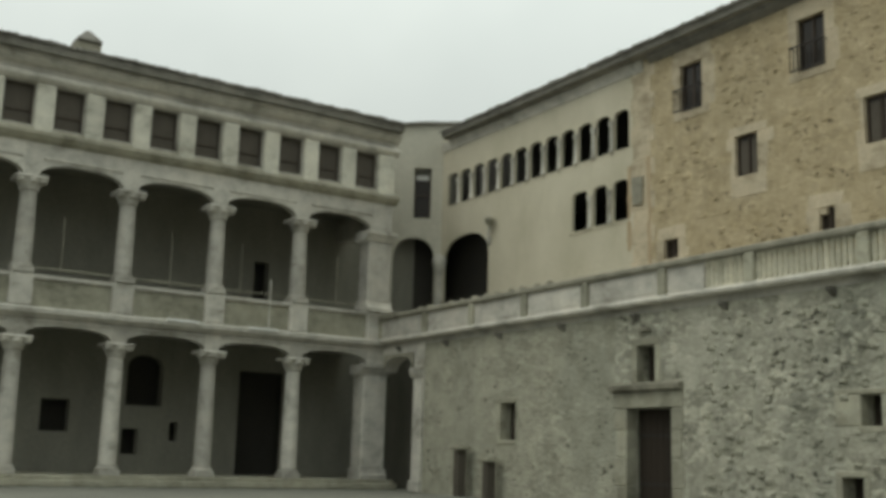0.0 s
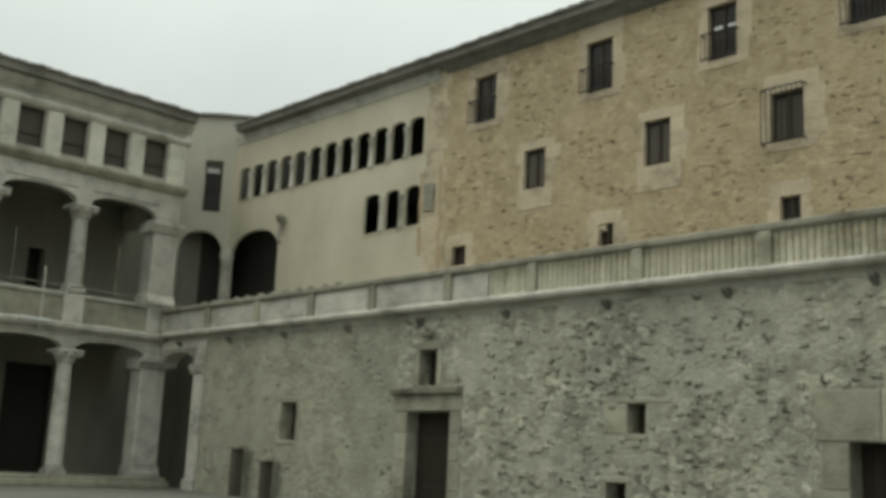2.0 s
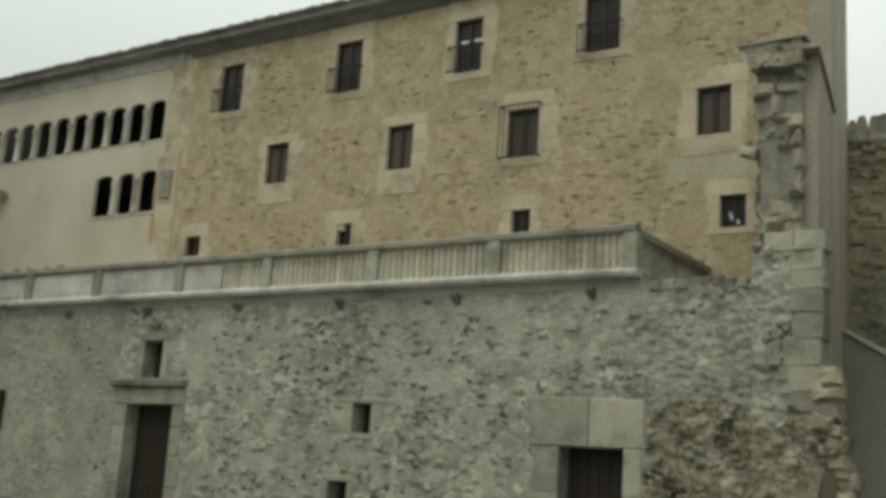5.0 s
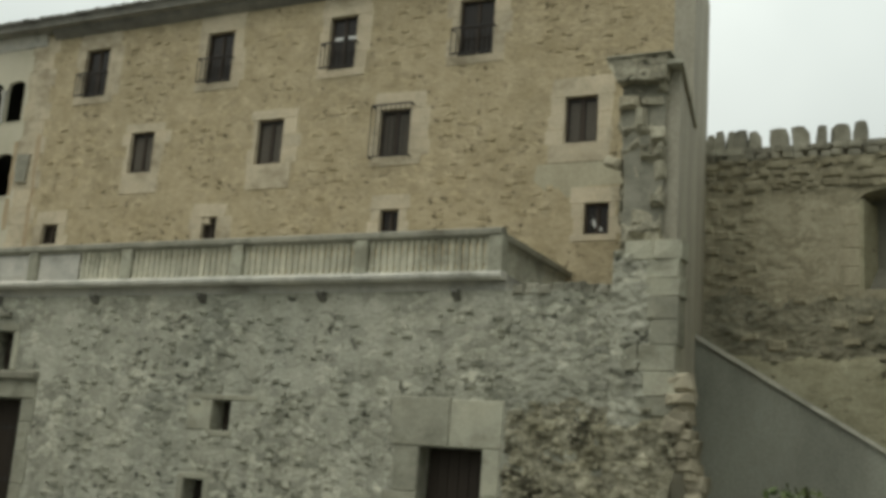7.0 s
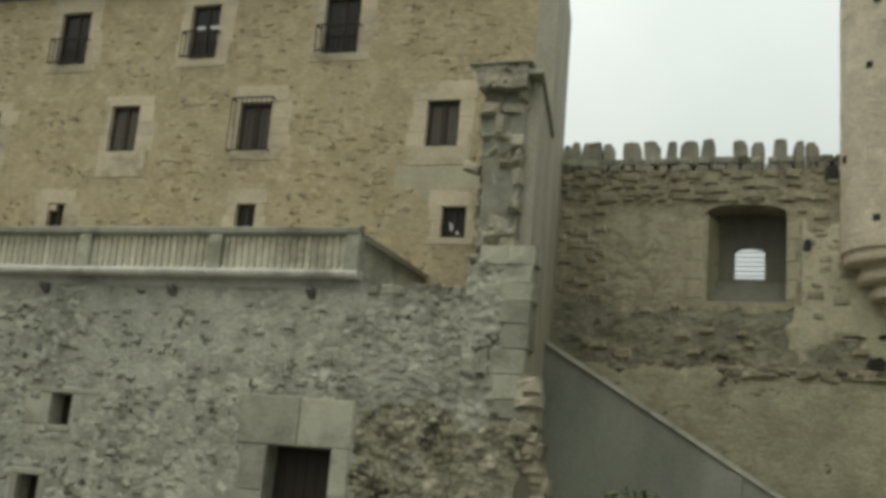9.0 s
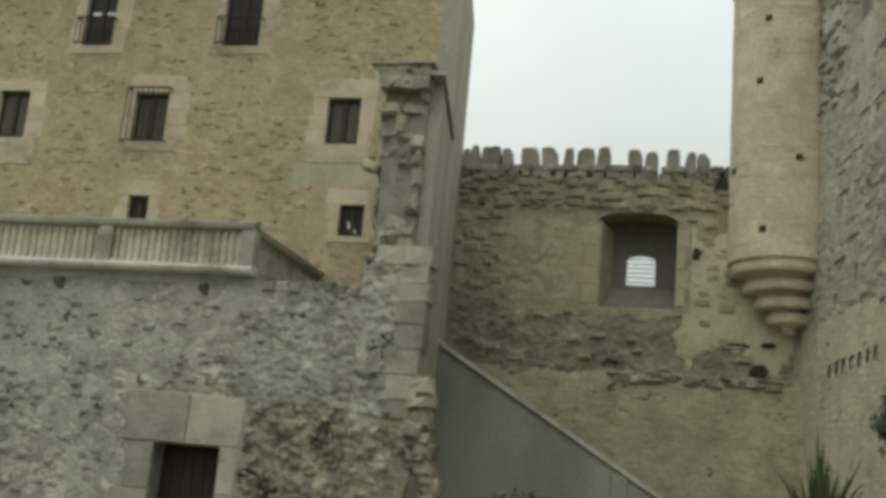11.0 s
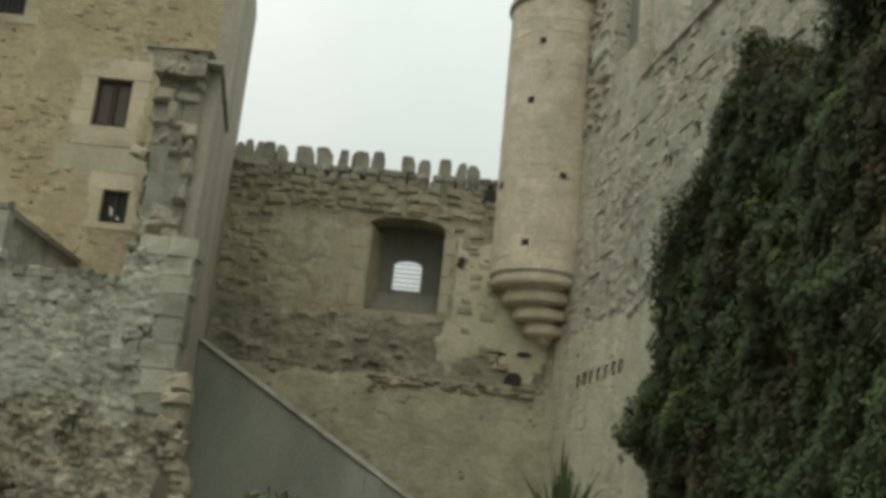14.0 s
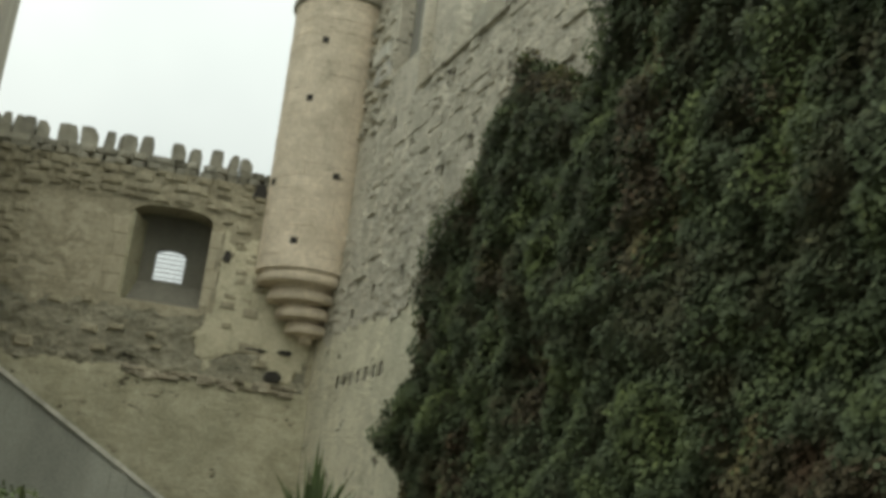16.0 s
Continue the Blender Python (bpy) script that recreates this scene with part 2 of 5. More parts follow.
class Build:
    def __init__(self):
        self.v, self.f = [], []

    def add(self, verts, faces):
        n = len(self.v)
        self.v += verts
        self.f += [tuple(i + n for i in f) for f in faces]
        return self

    def box(self, fr, u0, u1, d0, d1, z0, z1, c=0.0):
        """A block; c: the width of its chamfers on the faces towards the viewer."""
        if c <= 0:
            vs = [fr.p(u, d, z) for z in (z0, z1) for d in (d0, d1) for u in (u0, u1)]
            return self.add(vs, [(0, 1, 3, 2), (4, 6, 7, 5), (0, 4, 5, 1), (2, 3, 7, 6), (0, 2, 6, 4), (1, 5, 7, 3)])
        vs = [fr.p(u, d0, z) for u, z in ((u0 + c, z0 + c), (u1 - c, z0 + c), (u1 - c, z1 - c), (u0 + c, z1 - c))]
        vs += [fr.p(u, d0 + c, z) for u, z in ((u0, z0), (u1, z0), (u1, z1), (u0, z1))]
        vs += [fr.p(u, d1, z) for u, z in ((u0, z0), (u1, z0), (u1, z1), (u0, z1))]
        fs = [(0, 1, 2, 3), (8, 11, 10, 9)]
        for k in range(4):
            j = (k + 1) % 4
            fs += [(k, k + 4, j + 4, j), (k + 4, k + 8, j + 8, j + 4)]
        return self.add(vs, fs)

    def prism(self, fr, pts, d0, d1):
        """The outline pts (u, z) drawn out from d0 to d1."""
        n = len(pts)
        vs = [fr.p(u, d0, z) for u, z in pts] + [fr.p(u, d1, z) for u, z in pts]
        return self.add(vs, [tuple(range(n)), tuple(range(2 * n - 1, n - 1, -1))] + [(k, k + n, (k + 1) % n + n, (k + 1) % n) for k in range(n)])

    def sweep(self, fr, prof, u0, u1):
        """The section prof (d, z) drawn out along the wall."""
        n = len(prof)
        vs = [fr.p(u0, d, z) for d, z in prof] + [fr.p(u1, d, z) for d, z in prof]
        return self.add(vs, [tuple(range(n)), tuple(range(2 * n - 1, n - 1, -1))] + [(k, k + n, (k + 1) % n + n, (k + 1) % n) for k in range(n)])

    def lathe(self, x, y, prof, seg=16, turn=0.0):
        """prof (radius, z), turned about an upright axis."""
        vs, fs, m = [], [], len(prof)
        for k in range(seg):
            a = turn + 2 * math.pi * k / seg
            vs += [(x + r * math.cos(a), y + r * math.sin(a), z + EYE) for r, z in prof]
        for k in range(seg):
            j = (k + 1) % seg
            fs += [(k * m + i, j * m + i, j * m + i + 1, k * m + i + 1) for i in range(m - 1)]
        fs += [tuple(k * m for k in range(seg))[::-1], tuple(k * m + m - 1 for k in range(seg))]
        return self.add(vs, fs)

    def holes(self, fr, u0, u1, z0, z1, d0, d1, cuts):
        """A wall with rectangular openings cut right through it."""
        us = sorted({u0, u1, *[c for k in cuts for c in k[:2]]})
        zs = sorted({z0, z1, *[c for k in cuts for c in k[2:]]})
        us, zs = [u for u in us if u0 <= u <= u1], [z for z in zs if z0 <= z <= z1]

        def solid(i, j):
            if not (0 <= i < len(us) - 1 and 0 <= j < len(zs) - 1):
                return False
            um, zm = (us[i] + us[i + 1]) / 2, (zs[j] + zs[j + 1]) / 2
            return not any(k[0] < um < k[1] and k[2] < zm < k[3] for k in cuts)

        for i in range(len(us) - 1):
            for j in range(len(zs) - 1):
                if not solid(i, j):
                    continue
                a, b, c, e = us[i], us[i + 1], zs[j], zs[j + 1]
                for d in (d0, d1):
                    self.add([fr.p(a, d, c), fr.p(b, d, c), fr.p(b, d, e), fr.p(a, d, e)], [(0, 1, 2, 3)])
                for ok, q in ((solid(i - 1, j), (a, c, a, e)), (solid(i + 1, j), (b, c, b, e)), (solid(i, j - 1), (a, c, b, c)), (solid(i, j + 1), (a, e, b, e))):
                    if not ok:
                        self.add([fr.p(q[0], d0, q[1]), fr.p(q[2], d0, q[3]), fr.p(q[2], d1, q[3]), fr.p(q[0], d1, q[1])], [(0, 1, 2, 3)])
        return self

    def arch(self, fr, u0, u1, spring, apex, top, d0, d1, n=14, power=2.3):
        """The wall over an arched opening, from its soffit up to top."""
        um, h = (u0 + u1) / 2, (u1 - u0) / 2
        pts = []
        for k in range(n + 1):
            u = u0 + (u1 - u0) * (0.5 - 0.5 * math.cos(math.pi * k / n))
            pts.append((u, spring + (apex - spring) * max(0.0, 1 - abs((u - um) / h) ** power) ** (1 / power)))
        for (a, za), (b, zb) in zip(pts, pts[1:]):
            vs = [fr.p(a, d0, za), fr.p(b, d0, zb), fr.p(b, d0, top), fr.p(a, d0, top), fr.p(a, d1, za), fr.p(b, d1, zb), fr.p(b, d1, top), fr.p(a, d1, top)]
            self.add(vs, [(0, 1, 2, 3), (4, 7, 6, 5), (0, 4, 5, 1), (3, 2, 6, 7)])
        return self

    def mesh(self, name, material, smooth=False):
        me = bpy.data.meshes.new(name)
        me.from_pydata(self.v, [], self.f)
        bm = bmesh.new()
        bm.from_mesh(me)
        bmesh.ops.remove_doubles(bm, verts=bm.verts, dist=0.0004)
        bmesh.ops.recalc_face_normals(bm, faces=bm.faces)
        bm.to_mesh(me)
        bm.free()
        if smooth:
            for q in me.polygons:
                q.use_smooth = True
            me.set_sharp_from_angle(angle=radians(40))
        me.materials.append(material)
        return me


def part(name, build, material, parent, label="", smooth=False):
    ob = new(name, build.mesh(name, material, smooth))
    ob.parent = parent
    return tagged(ob, label)


def thing(name, label, category, group="", kind="", at=(0, 0, 0)):
    ob = new(name)
    ob.location = at
    bpy.context.view_layer.update()
    return tagged(ob, label, category, group, kind)


def solid_thing(name, build, material, label, category, group="", kind="", smooth=False):
    return tagged(new(name, build.mesh(name, material, smooth)), label, category, group, kind)


FRONT = Plane(0, 25.0, 1, 0, 0, 1)
HOUSE = Plane(0, 30.0, 1, 0, 0, 1)
WING = Plane(-46.4, 25.0, 0.0592, -0.9982, -0.9982, -0.0592)
BACK = Plane(0, 36.0, 1, 0, 0, 1)
SIDE = Plane(2.9, 36.0, 0.195, -0.981, 0.981, 0.195)
SKEW = Plane(-6.7, 25.2, -0.1645, 0.9864, -0.9864, -0.1645)
GROUND = -1.5
rng = random.Random(7)

# ---- ground ----
g = Build()
n, half = 60, 900.0
grid = [-half + 2 * half * k / n for k in range(n + 1)]
g.add([(x, y, GROUND + EYE) for y in grid for x in grid], [(j * (n + 1) + i, j * (n + 1) + i + 1, (j + 1) * (n + 1) + i + 1, (j + 1) * (n + 1) + i) for j in range(n) for i in range(n)])
solid_thing("ground", g, M_GROUND, "pale grey gravel courtyard ground", "ground", kind="structure")

# ---- shared pieces ----
def rough_block(seed, material, c=0.16, wob=0.07):
    """An uneven stone of unit size, its back at y = 0, facing -y."""
    r = random.Random(seed)
    b = Build()
    j = lambda a: a + r.uniform(-wob, wob)
    vs = [(j(x), -0.5 + r.uniform(-0.1, 0.1), j(z)) for x, z in ((-0.5 + c, -0.5 + c), (0.5 - c, -0.5 + c), (0.5 - c, 0.5 - c), (-0.5 + c, 0.5 - c))]
    vs += [(j(x), -0.3, j(z)) for x, z in ((-0.5, -0.5), (0.5, -0.5), (0.5, 0.5), (-0.5, 0.5))]
    vs += [(x, 0.5, z) for x, z in ((-0.48, -0.48), (0.48, -0.48), (0.48, 0.48), (-0.48, 0.48))]
    fs = [(0, 1, 2, 3), (8, 11, 10, 9)]
    for k in range(4):
        m = (k + 1) % 4
        fs += [(k, k + 4, m + 4, m), (k + 4, k + 8, m + 8, m + 4)]
    b.add(vs, fs)
    return b.mesh("stone", material)


def stones(material, n=6):
    return [rough_block(100 + k, material) for k in range(n)]


ST_WEATH = stones(M_WEATH)
ST_TERR, ST_HOUSE, CURT, ST_RIGHT = stones(M_GREY), stones(M_OCHRE), stones(M_CURTAIN), stones(M_RIGHT)
ST_TRIM = [rough_block(160 + k, M_TRIM, 0.06, 0.03) for k in range(4)]
ASHLAR = [rough_block(140 + k, M_TRIM, 0.035, 0.015) for k in range(5)]
RUIN = [rough_block(150 + k, M_RUIN, 0.2, 0.12) for k in range(6)]


def lay(name, mesh, parent, fr, u, d, z, w, dep, h, tilt=0.0):
    """A stone of that size centred at u, z of a wall, its middle d behind the face."""
    ob = new(name, mesh)
    ob.parent = parent
    ob.location = fr.p(u, d, z)
    ob.rotation_euler = (0, tilt, math.atan2(fr.b[1], fr.b[0]) - math.pi / 2)
    ob.scale = (w, dep, h)
    return ob


def scatter(parent, fr, u0, u1, z0, z1, count, meshes, cuts, size, proud=0.03, face=0.0, seed=1):
    r = random.Random(seed)
    done, tries, placed = 0, 0, []
    while done < count and tries < count * 30:
        tries += 1
        w = r.uniform(*size)
        h = w * r.uniform(0.35, 0.65)
        u, z = r.uniform(u0, u1), r.uniform(z0, z1)
        if any(k[0] - w < u < k[1] + w and k[2] - h < z < k[3] + h for k in cuts):
            continue
        if any(abs(u - a) < (w + c) * 0.5 and abs(z - e) < (h + g) * 0.5 for a, e, c, g in placed):
            continue
        placed.append((u, z, w, h))
        lay("stone", r.choice(meshes), parent, fr, u, face + 0.12 - proud * r.uniform(0.5, 1.4), z, w, 0.24, h, r.uniform(-0.12, 0.12))
        done += 1


def tiles_edge(fr, u0, u1, step, d0, z0, d1, z1, r0=0.12, wav=0.05, seed=3):
    """Rows of half-round roof tiles, drawn down the slope from (d1, z1) to the eave (d0, z0)."""
    b, r = Build(), random.Random(seed)
    u = u0
    while u < u1:
        dz = r.uniform(-wav, wav)
        dd = r.uniform(-wav, wav) * 1.5
        ring = [(math.cos(math.pi * k / 4), math.sin(math.pi * k / 4)) for k in range(5)]
        vs = [fr.p(u + r0 * c, d0 + dd, z0 + dz + r0 * s) for c, s in ring] + [fr.p(u + r0 * c, d1, z1 + r0 * s) for c, s in ring]
        b.add(vs, [(k, k + 1, k + 6, k + 5) for k in range(4)] + [(0, 4, 3, 2, 1), (0, 5, 9, 4)])
        u += step
    return b


# ---- terrace wall below the balustrade ----
terrace_cuts = [(-29.0, -26.85, -1.5, 1.82), (-28.5, -27.6, 2.68, 3.9), (-36.55, -35.5, 0.75, 2.2), (-19.6, -18.95, 1.15, 2.0), (-20.3, -19.6, -1.0, -0.2), (-13.0, -11.25, -1.5, 1.03)]
solid_thing("wall_terrace_west", Build().holes(FRONT, -42.5, -29.6, GROUND, 5.0, 0.2, 1.1, terrace_cuts), M_GREYSM, "smoother grey stretch of the terrace wall", "wall", kind="structure")
terrace = solid_thing("wall_terrace", Build().holes(FRONT, -29.6, -10.7, GROUND, 5.0, 0.2, 1.1, terrace_cuts), M_GREY, "grey rubble stone terrace wall with doorways and small openings", "wall", kind="structure")
# black sheet behind the wall puts the openings' shade into colour
part("recess", Build().box(FRONT, -42.5, -10.7, 1.104, 1.3, GROUND, 5.0), M_SHADE, terrace)
terrace_end = solid_thing("wall_terrace_end", Build().box(FRONT, -10.7, -7.7, 0.22, 1.3, GROUND, 5.02), M_GREY, "weathered rubble end of the terrace wall", "wall", kind="structure")
solid_thing("terrace_floor", Build().box(FRONT, -46.3, -10.9, 0.23, 5.0, 5.0, 5.24), M_STONE, "stone terrace floor slab above the wall", "floor", kind="structure")

# doorway with a ledge over it and a window slot
dw = thing("door_1", "dark wooden plank door in a pale stone frame", "door", kind="structure")
for k, (z0, z1) in enumerate(((-1.5, -0.75), (-0.75, 0.2), (0.2, 1.1), (1.1, 1.82))):
    ex = 0.12 * (k % 2)
    part("jamb", Build().box(FRONT, -29.5 - ex, -28.996, 0.16, 0.6, z0 + 0.01, z1 - 0.01, 0.02), M_TRIM, dw)
    part("jamb", Build().box(FRONT, -26.854, -26.4 + ex, 0.165, 0.6, z0 + 0.01, z1 - 0.01, 0.02), M_TRIM, dw)
part("lintel", Build().box(FRONT, -29.6, -26.3, 0.15, 0.6, 1.824, 2.36, 0.03), M_TRIM, dw)
part("ledge", Build().sweep(FRONT, [(0.2, 2.36), (-0.02, 2.42), (-0.05, 2.58), (0.2, 2.64)], -29.75, -26.3), M_WEATH, dw, "weathered projecting stone ledge")
for k in range(7):
    part("plank", Build().box(FRONT, -28.99 + 0.304 * k, -28.99 + 0.304 * (k + 1) - 0.012, 0.72, 0.78, -1.5, 1.815, 0.008), M_WOOD, dw)
for z in (-0.7, 0.9):
    part("strap", Build().box(FRONT, -28.9, -26.95, 0.705, 0.72, z, z + 0.09), M_IRON, dw)

dw = thing("door_2", "dark wide wooden door under a pale stone lintel", "door", kind="structure")
part("lintel", Build().box(FRONT, -13.85, -12.2, 0.15, 0.6, 1.034, 2.26, 0.03), M_TRIM, dw)
part("lintel", Build().box(FRONT, -12.19, -10.75, 0.165, 0.6, 1.034, 2.22, 0.03), M_TRIM, dw)
for k, (z0, z1) in enumerate(((-1.5, -0.75), (-0.75, -0.1), (-0.1, 1.03))):
    ex = 0.3 * (k % 2)
    part("jamb", Build().box(FRONT, -13.7 - ex, -12.996, 0.16, 0.6, z0 + 0.01, z1 - 0.01, 0.02), M_TRIM, dw)
    part("jamb", Build().box(FRONT, -11.254, -10.78 + ex * 0.3, 0.16, 0.6, z0 + 0.01, z1 - 0.01, 0.02), M_TRIM, dw)
for k in range(6):
    part("plank", Build().box(FRONT, -12.99 + 0.29 * k, -12.99 + 0.29 * (k + 1) - 0.012, 0.75, 0.81, -1.5, 1.025, 0.008), M_WOOD, dw)


def slot(num, u0, u1, z0, z1, label, side=0.4, top=0.3, jambs=(1, 1), glaze=False):
    w = thing("window_%d" % num, label, "window", kind="structure")
    part("lintel", Build().box(FRONT, u0 - side, u1 + side, 0.165, 0.5, z1 + 0.004, z1 + top, 0.02), M_TRIM, w)
    part("window_sill", Build().box(FRONT, u0 - 0.1, u1 + 0.1, 0.15, 0.5, z0 - 0.16, z0 + 0.004, 0.02), M_TRIM, w)
    for on, a, c in ((jambs[0], u0 - side, u0 + 0.004), (jambs[1], u1 - 0.004, u1 + side)):
        if on:
            part("jamb", Build().box(FRONT, a, c, 0.17, 0.5, z0 + 0.01, z1 - 0.01, 0.02), M_TRIM, w)
    part("shutter", Build().box(FRONT, u0, u1, 0.75, 0.8, z0, z1), M_WOOD, w)


slot(1, -28.5, -27.6, 2.68, 3.9, "narrow dark window slot above the doorway", 0.25, 0.25)
slot(2, -36.55, -35.5, 0.75, 2.2, "small dark rectangular window in the terrace wall", 0.18, 0.2)
slot(3, -19.6, -18.95, 1.15, 2.0, "small square opening beside a pale block", 0.85, 0.14, (1, 0))
slot(4, -20.3, -19.6, -1.0, -0.2, "low dark vent opening near the ground", 0.2, 0.16)
part("stone", Build().box(FRONT, -28.3, -27.8, 0.05, 0.4, 4.35, 4.5, 0.03), M_WEATH, terrace)
for k in range(9):
    u = -44.7 + 4.05 * k
    part("bracket", Build().sweep(FRONT, [(0.2, 4.72), (0.06, 4.78), (-0.1, 4.92), (-0.1, 4.996), (0.2, 4.996)], u, u + 0.17), M_TILE, terrace, "dark worn beam end")

# two stone posts by the wall
for u, z in ((-38.56, 0.5), (-36.45, 0.06)):
    p_ = thing("stone_post", "dark weathered post with a stone cap by the terrace wall", "post", "posts by the wall")
    part("shaft", Build().box(FRONT, u - 0.17, u + 0.17, -0.56, -0.16, GROUND, z - 0.14, 0.04), M_BLIND, p_)
    part("cap", Build().box(FRONT, u - 0.36, u + 0.34, -0.66, -0.06, z - 0.14, z, 0.04), M_TRIM, p_)

# ---- balustrade ----
bal = thing("balustrade", "pale carved stone balustrade along the terrace edge", "balustrade")
posts = [-46.3, -42.1, -38.35, -34.6, -30.9, -26.9, -23.1, -19.05, -15.0, -11.1]
part("plinth", Build().sweep(FRONT, [(0.24, 5.24), (-0.12, 5.22), (-0.19, 5.28), (-0.21, 5.36), (-0.16, 5.43), (0.2, 5.45)], -46.3, -10.9), M_STONE, bal, "moulded stone plinth")
part("rail", Build().sweep(FRONT, [(-0.13, 6.3), (-0.2, 6.38), (-0.19, 6.5), (-0.12, 6.55), (0.14, 6.56), (0.19, 6.4), (0.13, 6.3)], -46.3, -10.95), M_WEATH, bal, "weathered stone handrail")
RET = Plane(-11.1, 25.0, 0, 1, -1, 0)
part("rail", Build().sweep(RET, [(-0.16, 6.28), (-0.18, 6.44), (0.18, 6.46), (0.16, 6.28)], 0.15, 5.0), M_WEATH, bal, "weathered stone handrail")
part("plinth", Build().sweep(RET, [(-0.18, 5.0), (-0.18, 5.4), (0.18, 5.4), (0.18, 5.0)], 0.15, 5.0), M_STONE, bal)
for u in posts:
    part("post", Build().box(FRONT, u - 0.19, u + 0.19, -0.18, 0.17, 5.4, 6.34, 0.03), M_TRIM, bal)
turned = Build().lathe(0, 0, [(0.095, -EYE), (0.095, -EYE + 0.1), (0.07, -EYE + 0.14), (0.095, -EYE + 0.34), (0.072, -EYE + 0.62), (0.072, -EYE + 0.78), (0.098, -EYE + 0.82), (0.098, -EYE + 0.94)], 8).mesh("baluster", M_BALU, True)
for a, c in zip(posts, posts[1:]):
    if c <= -26:
        part("panel", Build().box(FRONT, a + 0.17, c - 0.17, -0.06, 0.06, 5.38, 6.3, 0.0).box(FRONT, a + 0.45, c - 0.45, -0.075, -0.06, 5.56, 6.14, 0.012), M_STONE, bal)
        continue
    m = 18
    if c < -23:
        part("panel", Build().box(FRONT, a + 0.17, a + 1.85, -0.06, 0.06, 5.38, 6.32), M_STONE, bal)
        a, m = a + 1.72, 9
    for k in range(m):
        ob = new("baluster", turned)
        ob.parent = bal
        ob.location = FRONT.p(a + 0.17 + (c - a - 0.34) * (k + 0.5) / m, 0, 5.4)
for k in range(22):
    ob = new("baluster", turned)
    ob.parent = bal
    ob.location = RET.p(0.35 + 0.21 * k, 0, 5.4)
for k in range(12):
    u = -42.6 + 0.86 * k + rng.uniform(-0.15, 0.15)
    s_ = lay("loose_stone", rng.choice(ST_WEATH), None, FRONT, u, 0.0, 6.6, rng.uniform(0.16, 0.3), 0.2, 0.12)
    tagged(s_, "small loose grey stone lying on the handrail", "stone", "loose stones on the handrail")

# ---- house over the terrace ----
win_u = [(-31.3, -30.1, 13.72, 15.68), (-25.42, -24.2, 13.7, 15.66), (-20.15, -19.05, 13.66, 15.6), (-15.2, -13.95, 13.6, 15.55)]
win_m = [(-28.45, -27.35, 10.52, 12.08), (-22.75, -21.65, 10.48, 12.1), (-17.85, -16.7, 10.4, 12.04), (-11.4, -10.35, 10.4, 11.88)]
win_l = [(-32.3, -31.5, 7.95, 8.74), (-24.7, -24.05, 7.9, 8.7), (-17.55, -16.85, 7.8, 8.64), (-10.65, -9.88, 7.56, 8.52)]
row = [(-48.78 + 1.222 * k, -48.78 + 1.222 * k + 0.97, 13.06, 14.8) for k in range(12)]
trip = [(-38.18, -37.1, 9.98, 11.76), (-36.72, -35.78, 9.98, 11.76), (-35.4, -34.44, 9.98, 11.76)]
house = solid_thing("wall_house", Build().holes(HOUSE, -33.4, -7.75, 5.0, 16.8, 0, 0.8, win_u + win_m + win_l), M_OCHRE, "ochre rubble stone house wall with small windows", "wall", kind="structure")
arch_cut = [(-49.05, -44.8, 5.2, 11.34)]
gal = Build().holes(HOUSE, -49.3, -33.404, 5.0, 16.8, 0, 0.15, row + trip + arch_cut)
gal.arch(HOUSE, -49.05, -44.8, 10.0, 11.3, 11.34, 0, 0.15)
for a, c, _, z in row:
    gal.arch(HOUSE, a, c, z - 0.26, z - 0.01, z, 0, 0.15, 8, 2.3)
for a, c, _, z in trip:
    gal.arch(HOUSE, a, c, z - 0.26, z - 0.01, z, 0, 0.15, 8, 2.4)
gallery = solid_thing("wall_gallery", gal, M_CREAM, "cream plastered gallery wall with a row of small arches", "wall", kind="structure")
for cuts, hh in ((row, 1.7), (trip, 1.78)):
    for (a, c, z0, z1), (a2, c2, _, _) in zip(cuts, cuts[1:]):
        x, y, _ = HOUSE.p((c + a2) / 2, -0.02, 0)
        part("colonnette", Build().lathe(x, y, [(0.14, z0), (0.14, z0 + 0.1), (0.09, z0 + 0.16), (0.085, z0 + hh - 0.62), (0.15, z0 + hh - 0.45), (0.16, z0 + hh - 0.36)], 8), M_STONE, gallery, smooth=True)
part("sill_course", Build().box(HOUSE, -48.6, -34.1, -0.02, 0.1, 12.96, 13.046, 0.01), M_CREAM, gallery)
part("sill_course", Build().box(HOUSE, -38.4, -34.25, -0.04, 0.1, 9.87, 9.976, 0.01), M_CREAM, gallery)
part("cornice", Build().sweep(HOUSE, [(0.0, 16.1), (-0.06, 16.14), (-0.08, 16.3), (-0.14, 16.5), (-0.16, 16.6), (0, 16.61)], -49.3, -33.45), M_STONE, gallery)
for k in range(16):
    z0 = 5.3 + 0.7 * k
    ex = 0.22 if k % 2 else 0.0
    part("quoin", Build().box(HOUSE, -34.1 - ex * 0.6, -33.0 + ex, -0.018, 0.15, z0 + 0.006, z0 + 0.694, 0.008), M_WARMST, gallery)
for u, z0, z1, seed in ((-33.12, 6.6, 12.4, 1.0), (-34.36, 8.6, 12.2, 5.0)):
    edge = [z0 + (z1 - z0) * k / 22 for k in range(23)]
    left = [(u - 0.1 - 0.09 * noise.noise(Vector((z * 1.7, seed, 0.5))), z) for z in edge]
    right = [(u + 0.09 + 0.1 * noise.noise(Vector((z * 1.5, seed, 8.5))), z) for z in reversed(edge)]
    part("rust_streak", Build().prism(HOUSE, left + right, -0.026, 0.02), M_RUST, gallery, "brownish streak down the wall")
